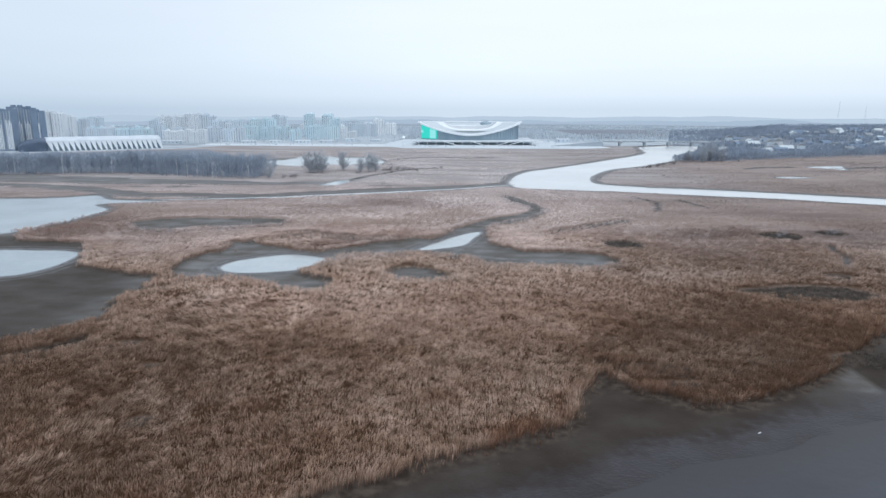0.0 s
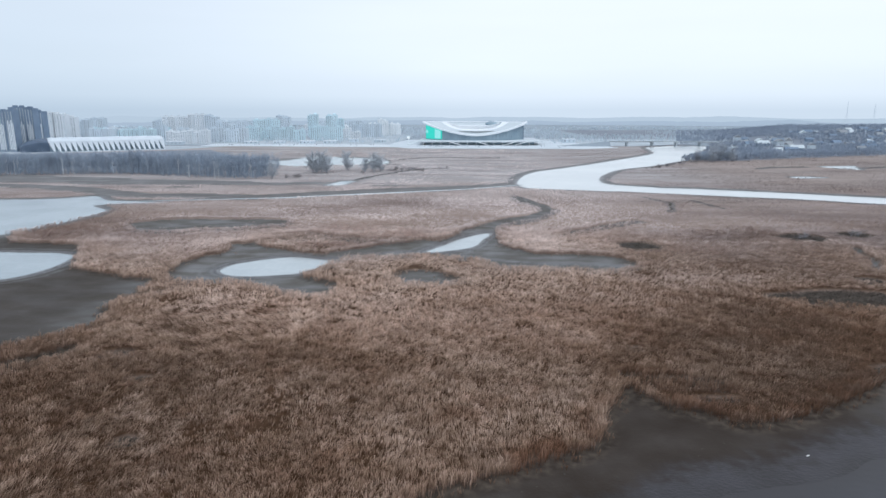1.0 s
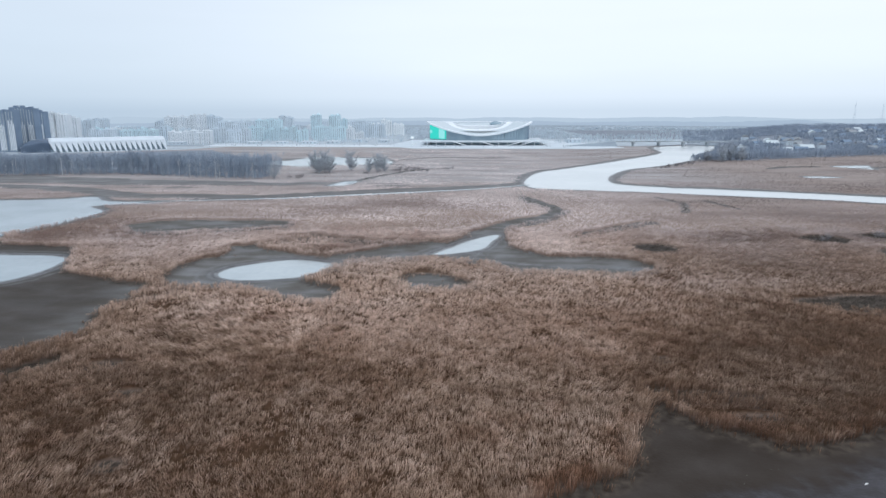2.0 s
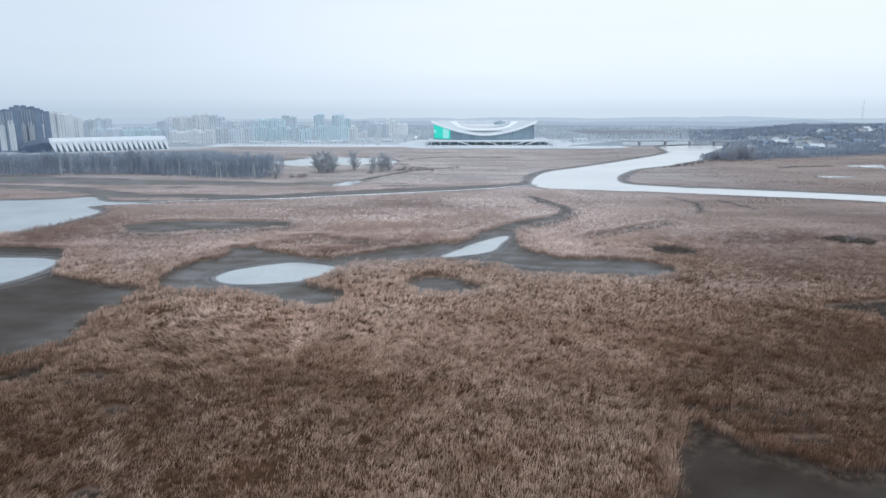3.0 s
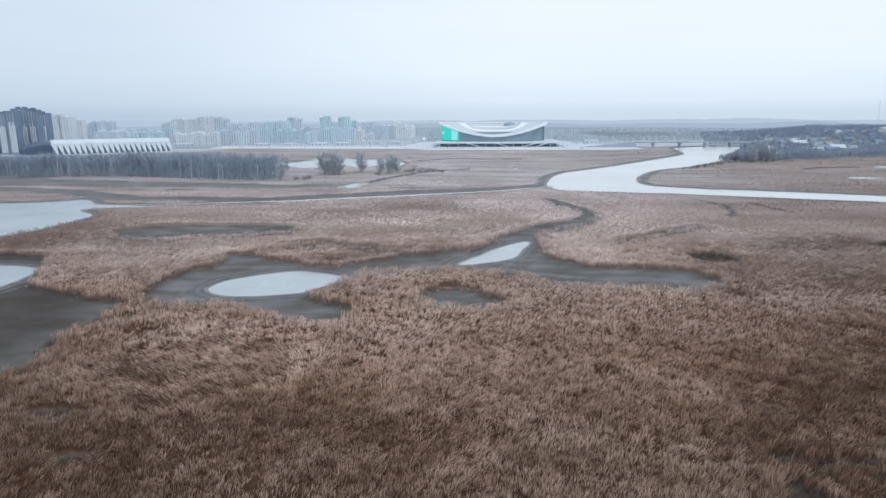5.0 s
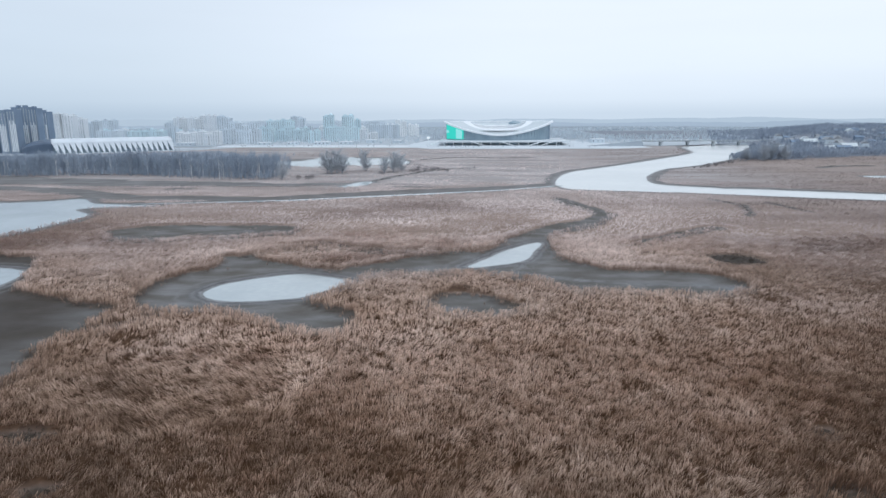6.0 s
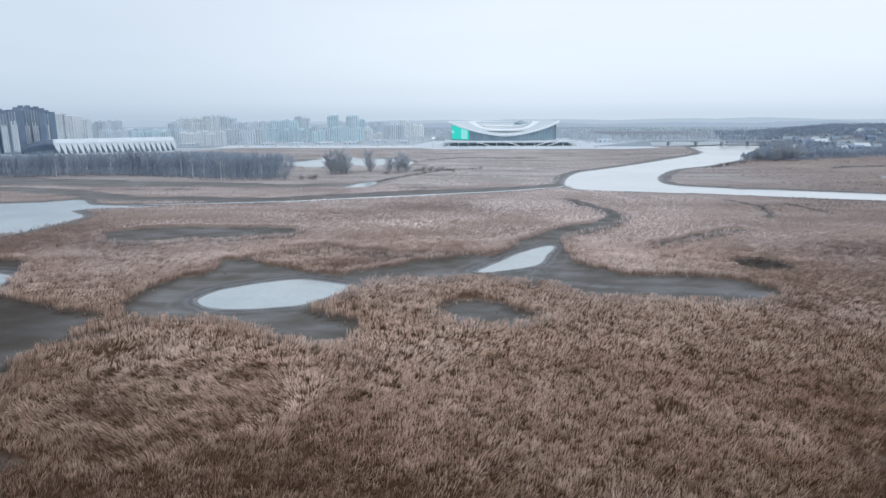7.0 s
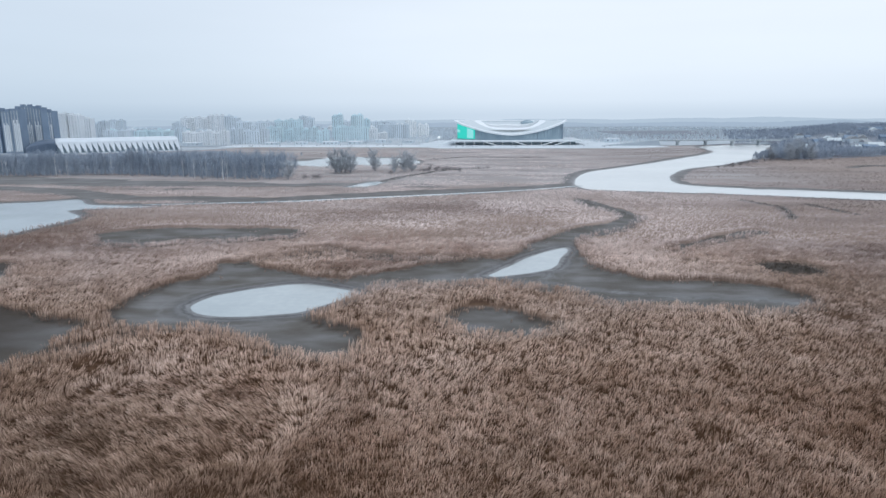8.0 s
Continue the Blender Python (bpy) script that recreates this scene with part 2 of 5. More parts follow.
_deep, _bed, _bsdf = _n.new("ShaderNodeAttribute"), _n.new("ShaderNodeMix"), _n["Principled BSDF"]
_deep.attribute_name, _bed.data_type = "depth", "RGBA"
_bed.inputs[6].default_value = (0.038, 0.034, 0.036, 1)
_l.new(_deep.outputs["Fac"], _bed.inputs[0])
_l.new(_bsdf.inputs["Base Color"].links[0].from_socket, _bed.inputs[7])
_l.new(_bed.outputs[2], _bsdf.inputs["Base Color"])
# Bark, TWIG, FAR_TWIG and DARK_TWIG lean to pale blue to imitate haze.
BARK = material("grey_bark", (0.235, 0.265, 0.31), (0.35, 0.39, 0.44), 0.4, 0.95, per_object=0.25, spec=0.1)
TWIG = material("bare_twigs", (0.295, 0.35, 0.43), (0.39, 0.45, 0.53), 0.05, 0.95, island=0.3, per_object=0.2, spec=0.1)
BROWN_TWIG = material("brown_twigs", (0.22, 0.20, 0.20), (0.33, 0.30, 0.30), 0.05, 0.95, island=0.3, per_object=0.2, spec=0.1)
GREY_TWIG = material("grey_meadow_twigs", (0.41, 0.44, 0.48), (0.55, 0.58, 0.615), 0.012, 0.95, island=0.25, spec=0.1)
FAR_TWIG = material("hazed_far_twigs", (0.56, 0.625, 0.68), (0.66, 0.715, 0.76), 0.012, 0.95, island=0.12, spec=0.1)
BIRCH_BARK = material("pale_birch_bark", (0.52, 0.54, 0.56), (0.68, 0.70, 0.71), 0.4, 0.9, per_object=0.2, spec=0.1)
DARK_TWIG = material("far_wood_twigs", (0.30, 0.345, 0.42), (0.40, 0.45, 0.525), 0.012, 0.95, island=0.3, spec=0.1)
SEDGE = material("dark_sedge", (0.066, 0.055, 0.046), (0.15, 0.127, 0.108), 0.2, 0.9, island=0.4, spec=0.1)
CONCRETE = material("pale_concrete", (0.50, 0.52, 0.54), (0.60, 0.62, 0.63), 0.02, 0.9, bump=0.1)
FORECOURT = material("worn_forecourt_concrete", (0.55, 0.595, 0.63), (0.67, 0.71, 0.74), 0.02, 0.9, stretch=(0.4, 1.6, 1))
YARD = material("street_and_yard", (0.38, 0.42, 0.455), (0.53, 0.57, 0.60), 0.02, 0.95)
LEAF_LITTER = material("dark_wood_floor", (0.18, 0.20, 0.235), (0.27, 0.29, 0.325), 0.02, 0.95)
ASPHALT = material("worn_asphalt", (0.26, 0.275, 0.29), (0.36, 0.375, 0.39), 0.02, 0.9)
WHITE_METAL = material("white_coated_metal", (0.78, 0.81, 0.84), (0.84, 0.87, 0.89), 0.05, 0.45)
# White metal greyed for the hall, the shade on its roof put into the colour.
HALL_METAL = material("shaded_white_metal", (0.60, 0.65, 0.70), (0.69, 0.74, 0.78), 0.05, 0.5)
FROSTED_LOT = material("frost_dusted_concrete", (0.56, 0.60, 0.63), (0.72, 0.75, 0.77), 0.02, 0.85, stretch=(0.4, 1.6, 1))
ROOF_MEMBRANE = material("pale_roof_membrane", (0.54, 0.59, 0.62), (0.63, 0.68, 0.70), 0.03, 0.6, stretch=(0.3, 1, 1))
FACADE_GLASS = material("blue_grey_facade_glass", (0.24, 0.325, 0.385), (0.32, 0.41, 0.47), 0.05, 0.25, spec=0.6)
DARK_CLADDING = material("slate_cladding", (0.165, 0.22, 0.30), (0.22, 0.285, 0.375), 0.04, 0.6)
HALL_GLASS = material("dark_hall_glass", (0.075, 0.105, 0.155), (0.115, 0.15, 0.21), 0.05, 0.35, spec=0.4)
DEEP_GLASS = material("dark_window_glass", (0.26, 0.31, 0.365), (0.38, 0.43, 0.48), 0.3, 0.25, spec=0.6, per_object=0.3)
RUBBER = material("rubber", (0.03, 0.03, 0.03), (0.05, 0.05, 0.05), 3, 0.9)
OLD_WOOD = material("sodden_driftwood", (0.05, 0.045, 0.04), (0.13, 0.12, 0.11), 2, 0.9, per_object=0.5)
RUBBISH = material("white_litter", (0.6, 0.6, 0.58), (0.75, 0.75, 0.73), 3, 0.7)
# Panel and window colours paled towards blue to imitate haze over the city.
PANELS = {
    "dark": DARK_CLADDING,
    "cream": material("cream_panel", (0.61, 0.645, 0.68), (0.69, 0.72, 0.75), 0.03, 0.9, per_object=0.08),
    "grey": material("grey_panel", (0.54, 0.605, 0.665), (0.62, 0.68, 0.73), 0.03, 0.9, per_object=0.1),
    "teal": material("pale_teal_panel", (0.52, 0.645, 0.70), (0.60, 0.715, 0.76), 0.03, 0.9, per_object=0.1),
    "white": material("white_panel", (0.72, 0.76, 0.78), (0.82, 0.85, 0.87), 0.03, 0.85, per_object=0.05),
}
SCREEN = glow("lit_green_screen", (0.08, 0.66, 0.52), 1.05)
SCREEN_PALE = glow("lit_pale_screen", (0.36, 0.80, 0.74), 1.0)
SIGN_PANEL = glow("lit_sign_panel", (0.95, 1.0, 1.0), 1.1)


# ---- building blocks ----
def mesh_object(name, bm, mat, parent=None, label="", smooth=False):
    me = bpy.data.meshes.new(name)
    bm.to_mesh(me)
    bm.free()
    me.materials.append(mat)
    if smooth:
        me.shade_smooth()
    ob = new(name, me)
    if parent:
        ob.parent = parent
    if label:
        ob["label"] = label
    return ob


def part(name, bm, mat, parent, label="", smooth=False):
    return mesh_object(name, bm, mat, parent, label, smooth)


def arrays_object(name, verts, faces, mat, parent=None, attributes=(), smooth=False):
    """A mesh from numpy arrays; faces all of one size (n, k)."""
    me = bpy.data.meshes.new(name)
    k = faces.shape[1]
    me.vertices.add(len(verts))
    me.vertices.foreach_set("co", np.ascontiguousarray(verts, np.float32).ravel())
    me.loops.add(faces.size)
    me.loops.foreach_set("vertex_index", np.ascontiguousarray(faces, np.int32).ravel())
    me.polygons.add(len(faces))
    me.polygons.foreach_set("loop_start", np.arange(0, faces.size, k, dtype=np.int32))
    me.polygons.foreach_set("loop_total", np.full(len(faces), k, np.int32))
    for key, values in attributes:
        a = me.attributes.new(key, "FLOAT", "POINT")
        a.data.foreach_set("value", np.ascontiguousarray(values, np.float32))
    me.update(calc_edges=True)
    me.materials.append(mat)
    if smooth:
        me.shade_smooth()
    ob = new(name, me)
    if parent:
        ob.parent = parent
    return ob


def box(bm, x0, x1, y0, y1, z0, z1, bevel=0.0):
    r = bmesh.ops.create_cube(bm, size=1, matrix=Matrix.Translation(((x0 + x1) / 2, (y0 + y1) / 2, (z0 + z1) / 2)) @ Matrix.Diagonal((x1 - x0, y1 - y0, z1 - z0, 1)))
    if bevel:
        edges = {e for v in r["verts"] for e in v.link_edges}
        bmesh.ops.bevel(bm, geom=list(edges), offset=bevel, segments=1, affect="EDGES")
    return bm


def boxed(*size, bevel=0.0):
    return box(bmesh.new(), *size, bevel=bevel)


def tube(bm, a, b, ra, rb, sides=6):
    a, b = Vector(a), Vector(b)
    q = (b - a).to_track_quat("Z", "Y").to_matrix().to_4x4()
    bmesh.ops.create_cone(bm, cap_ends=True, segments=sides, radius1=ra, radius2=rb, depth=(b - a).length, matrix=Matrix.Translation((a + b) / 2) @ q)
    return bm


def value_noise(x, y, seed=0):
    """Smooth noise from 0 to 1 on arrays of places."""
    xi, yi = np.floor(x).astype(np.int64), np.floor(y).astype(np.int64)
    fx, fy = x - xi, y - yi
    fx, fy = fx * fx * (3 - 2 * fx), fy * fy * (3 - 2 * fy)

    def h(i, j):
        v = (i * 374761393 + j * 668265263 + seed * 974711) & 0x7FFFFFFF
        v = ((v ^ (v >> 13)) * 1274126177) & 0x7FFFFFFF
        return ((v ^ (v >> 16)) & 0xFFFF) / 65535.0

    return (h(xi, yi) * (1 - fx) + h(xi + 1, yi) * fx) * (1 - fy) + (h(xi, yi + 1) * (1 - fx) + h(xi + 1, yi + 1) * fx) * fy


def fbm(x, y, seed=0, octaves=4):
    total, weight = 0.0, 0.0
    for o in range(octaves):
        total, weight = total + value_noise(x * 2 ** o, y * 2 ** o, seed + o * 17) * 0.5 ** o, weight + 0.5 ** o
    return total / weight


def smooth(v, lo, hi):
    t = np.clip((v - lo) / (hi - lo), 0, 1)
    return t * t * (3 - 2 * t)


def rounded(points, steps=5):
    """A closed outline that runs smoothly through a few corner places."""
    p = np.array(points, float)
    a, b, c, d = np.roll(p, 1, 0), p, np.roll(p, -1, 0), np.roll(p, -2, 0)
    t = (np.arange(steps) / steps)[None, :, None]
    a, b, c, d = (q[:, None, :] for q in (a, b, c, d))
    return (0.5 * (2 * b + (c - a) * t + (2 * a - 5 * b + 4 * c - d) * t ** 2 + (3 * b - a - 3 * c + d) * t ** 3)).reshape(-1, 2)


def distance(outline, x, y):
    """Signed distance to an outline, negative inside."""
    (x0, y0), (x1, y1) = outline.min(0), outline.max(0)
    far = np.hypot(np.maximum(np.maximum(x0 - x, x - x1), 0), np.maximum(np.maximum(y0 - y, y - y1), 0))
    near = far < 25
    if not near.all():
        out = far + 0.0
        if near.any():
            out[near] = distance(outline, x[near], y[near])
        return out
    best = np.full(x.shape, 1e9)
    inside = np.zeros(x.shape, bool)
    for (ax, ay), (bx, by) in zip(outline, np.roll(outline, -1, 0)):
        dx, dy = bx - ax, by - ay
        t = np.clip(((x - ax) * dx + (y - ay) * dy) / (dx * dx + dy * dy + 1e-9), 0, 1)
        best = np.minimum(best, (x - ax - t * dx) ** 2 + (y - ay - t * dy) ** 2)
        inside ^= ((ay > y) != (by > y)) & (x < dx * (y - ay) / (dy + 1e-12) + ax)
    return np.sqrt(best) * np.where(inside, -1, 1)


def band(points, half, x, y):
    """Distance to the edge of a strip along a line, negative inside."""
    best = np.full(x.shape, 1e9)
    for (ax, ay), (bx, by) in zip(points, points[1:]):
        dx, dy = bx - ax, by - ay
        t = np.clip(((x - ax) * dx + (y - ay) * dy) / (dx * dx + dy * dy), 0, 1)
        best = np.minimum(best, np.hypot(x - ax - t * dx, y - ay - t * dy))
    return best - half


# ---- the marsh: outlines of water and mud in plan ----
POND = rounded([(-117, 314), (-118, 326), (-112, 335), (-101, 342), (-88, 347), (-69, 339), (-65, 333), (-73, 322), (-80, 313), (-91, 309), (-104, 307)])
POOL = rounded([(-19, 361), (-11, 378), (0, 399), (18, 418), (13, 395), (7, 377), (-5, 366)])
WEST_POND = rounded([(-330, 330), (-290, 352), (-240, 355), (-213, 351), (-206, 336), (-205, 322), (-209, 305), (-222, 296), (-270, 285), (-320, 300)])
LAKE = rounded([(-640, 500), (-560, 570), (-405, 566), (-359, 573), (-332, 590), (-306, 563), (-262, 556), (-258, 551), (-288, 543), (-302, 530), (-277, 505), (-279, 454), (-286, 420), (-300, 402), (-380, 395), (-560, 420)])
RIVER_UPPER = rounded([(70, 662), (62, 690), (67, 737), (93, 826), (158, 910), (251, 1037), (349, 1186), (375, 1290), (400, 1390), (480, 1450), (640, 1560), (700, 1480), (575, 1400), (500, 1340), (430, 1170), (365, 1052), (275, 932), (212, 869), (173, 792), (158, 740), (160, 695), (205, 662), (160, 638), (112, 648)])
RIVER_LOWER = rounded([(150, 645), (205, 663), (285, 637), (393, 585), (700, 440), (1200, 250), (1180, 190), (680, 400), (372, 547), (307, 581), (216, 614)])
FAR_POND = rounded([(-310, 940), (-299, 1000), (-243, 1075), (-150, 1078), (-110, 1000), (-128, 932), (-218, 945), (-270, 915)])
PUDDLE = rounded([(-141, 680), (-128, 722), (-116, 722), (-122, 684)])
EAST_PUDDLE = rounded([(500, 918), (524, 928), (556, 932), (545, 908), (534, 885), (526, 868), (518, 890)])
EAST_PUDDLE_NEAR = rounded([(388, 776), (408, 781), (430, 770), (412, 767), (396, 763)])
NEAR_WATER = rounded([(14, 112), (51, 130), (83, 143), (114, 156), (190, 178), (420, 210), (520, 60), (420, -260), (-280, -260), (-420, -120), (-260, 20), (-90, 78)])
MUD_POND = rounded([(-137, 304), (-142, 327), (-138, 340), (-131, 346), (-128, 358), (-133, 376), (-121, 373), (-101, 361), (-88, 354), (-74, 349), (-64, 356), (-48, 364), (-46, 344), (-60, 338), (-66, 328), (-68, 316), (-77, 305), (-60, 292), (-59, 276), (-65, 270), (-74, 272), (-82, 278), (-98, 289), (-113, 292), (-126, 291)])
MUD_CREEK = rounded([(-66, 352), (-55, 363), (-44, 376), (-29, 382), (-16, 389), (-7, 399), (5, 426), (19, 448), (35, 470), (54, 488), (62, 512), (61, 550), (49, 594), (52, 595), (65, 552), (72, 514), (69, 494), (61, 475), (47, 456), (33, 443), (25, 430), (21, 404), (21, 380), (30, 367), (40, 355), (53, 351), (76, 347), (90, 333), (86, 324), (72, 313), (50, 318), (30, 319), (17, 321), (8, 334), (-9, 345), (-27, 347), (-54, 342)])
MUD_HOLLOW = rounded([(-32, 309), (-26, 316), (-16, 315), (-6, 308), (2, 299), (-6, 289), (-16, 289), (-27, 294)])
MUD_WEST = rounded([(-175, 190), (-156, 205), (-148, 211), (-139, 222), (-135, 236), (-136, 246), (-139, 256), (-139, 280), (-140, 293), (-156, 302), (-172, 308), (-189, 313), (-198, 330), (-209, 353), (-224, 372), (-258, 375), (-277, 390), (-284, 402), (-330, 395), (-420, 360), (-420, 240), (-260, 170)])
MUD_OVAL = rounded([(-226, 436), (-219, 453), (-201, 463), (-159, 463), (-128, 461), (-118, 452), (-123, 434), (-146, 426), (-171, 420), (-189, 411), (-206, 414)])
SHORE = rounded([(-28, 118), (-14, 126), (1, 136), (13, 142), (24, 147), (31, 153), (34, 163), (40, 175), (46, 184), (51, 174), (59, 169), (67, 164), (80, 165), (98, 174), (119, 188), (140, 208), (160, 222), (260, 248), (520, 260), (700, 0), (400, -400), (-400, -400), (-560, -160), (-300, 10), (-110, 75)])
OLD_CHANNEL = [(72, 694), (16, 664), (-48, 640), (-113, 614), (-185, 584), (-292, 592), (-411, 655), (-600, 690)]
OLD_ICE = [(66, 686), (58, 681), (8, 648), (-58, 620), (-116, 598), (-156, 581), (-200, 571), (-237, 564), (-275, 557)]
UPPER_CHANNEL = [(-60, 690), (-130, 705), (-230, 690), (-330, 700), (-480, 735), (-640, 760)]
CREEKS = [([(66, 409), (80, 421), (102, 441), (124, 461)], 3.4), ([(223, 372), (212, 344), (202, 321)], 2.6), ([(76, 505), (60, 540), (48, 585)], 3.0),
          ([(166, 592), (177, 556), (164, 508)], 0.9), ([(202, 566), (208, 523)], 1.3), ([(-106, 402), (-92, 407), (-73, 396), (-55, 388), (-21, 389)], 2.6), ([(-147, 190), (-137, 197), (-128, 207)], 3.4),
          ([(46, 190), (54, 187), (72, 184)], 1.7), ([(-118, 716), (-106, 756), (-75, 833), (-47, 866), (-20, 880)], 2.6), ([(-95, 1032), (-40, 1083), (26, 1060), (70, 1075)], 3.5), ([(-150, 1000), (-118, 955), (-85, 930)], 3.0),
          ([(398, 881), (430, 905), (474, 910)], 4.0), ([(510, 884), (560, 900), (620, 915)], 6.0), ([(-126, 372), (-112, 388), (-90, 396)], 1.5), ([(-137, 268), (-126, 277), (-118, 287)], 1.6)]
SEDGE_SPOTS = [(160, 272, 30, 16), (134, 274, 9, 7), (101, 374, 15, 16), (208, 403, 18, 14), (245, 413, 13, 11), (186, 300, 8, 8), (-94, 186, 4, 3), (67, 176, 9, 2.2), (56, 213, 3, 3), (-110, 205, 8, 4), (-80, 150, 4, 3), (135, 196, 16, 7)]
WATERS = (POND, POOL, WEST_POND, LAKE, RIVER_UPPER, RIVER_LOWER, FAR_POND, PUDDLE, EAST_PUDDLE, EAST_PUDDLE_NEAR, NEAR_WATER)
MUDS = (MUD_POND, MUD_CREEK, MUD_HOLLOW, MUD_WEST, MUD_OVAL, SHORE)


def lay(x, y):
    """Distances to mud and to water, edges frayed by noise."""
    wx = x + 7.0 * (fbm(x / 8, y / 8, 3) - 0.5) + 8.0 * (fbm(x / 28, y / 28, 4) - 0.5)
    wy = y + 7.0 * (fbm(x / 8, y / 8, 5) - 0.5) + 8.0 * (fbm(x / 28, y / 28, 6) - 0.5)
    sx, sy = x + 0.25 * (wx - x), y + 0.25 * (wy - y)
    wx, wy = wx + 4.0 * (fbm(x / 3, y / 3, 14, 2) - 0.5), wy + 4.0 * (fbm(x / 3, y / 3, 19, 2) - 0.5)
    lap = 10 * (fbm(x / 24, y / 9, 11) - 0.5)
    ponds = np.minimum.reduce([distance(o, sx, sy) for o in WATERS[:-1] if o is not FAR_POND])
    ponds = np.minimum(ponds, distance(FAR_POND, x + 40 * (fbm(x / 30, y / 50, 21) - 0.5), y + 110 * (fbm(x / 45, y / 30, 22) - 0.5)))
    shallows = distance(NEAR_WATER, x, y + lap)
    water = np.minimum(ponds, shallows)
    mud = np.minimum.reduce([distance(o, wx, wy) for o in MUDS[:-1]] + [distance(SHORE, 0.5 * (x + wx), 0.5 * (y + wy)) + 1.2])
    banks = [np.minimum(distance(o, wx, wy) - 10, 200) for o in (RIVER_UPPER, RIVER_LOWER)] + [distance(o, wx, wy) - 6 for o in (LAKE, FAR_POND)] + [distance(o, wx, wy) - 2 for o in (EAST_PUDDLE, EAST_PUDDLE_NEAR, PUDDLE)]
    mud = np.minimum.reduce([mud, band(OLD_CHANNEL, 15, wx, wy) - 12 * (fbm(x / 40, y / 25, 12) - 0.5), band(UPPER_CHANNEL, 10 + 20 * smooth(-x, 180, 300), wx, wy) - 58 * (fbm(x / 55, y / 16, 13) - 0.5), band(OLD_ICE, 3.5, x, y)] + banks)
    for line, half in CREEKS:
        mud = np.minimum(mud, band(line, half, wx, wy))
    rim = np.clip(1 - ponds / 16, 0, 1)
    rim = np.maximum(rim, 0.95 * (1 - smooth(band([(2, 398), (6, 372), (0, 356), (14, 344), (38, 335), (66, 334), (84, 330)], 0.6, wx, wy), 0, 4.5)))
    # Inland mud greyed to imitate haze; western flat's brown deepened for lens falloff.
    silt = np.maximum(1 - smooth(ponds, 12, 60), 0.85 * smooth(y, 190, 240)) * (1 - 0.72 * smooth(-x, 128, 165) * (1 - smooth(y, 380, 410)))
    damp = np.maximum(0.75 * np.clip(1 - ponds / 11, 0, 1), np.clip(1 - shallows / 21, 0, 1))
    return mud, water, damp, silt, rim


def axis(stops):
    """Grid lines: (start, step) pairs, the step gliding from one to the next."""
    out = [stops[0][0]]
    for (a, sa), (b, sb) in zip(stops, stops[1:]):
        while out[-1] < b - 1e-6:
            f = min(1, (out[-1] - a) / (b - a))
            out.append(out[-1] + sa + (sb - sa) * f)
    return np.array(out)


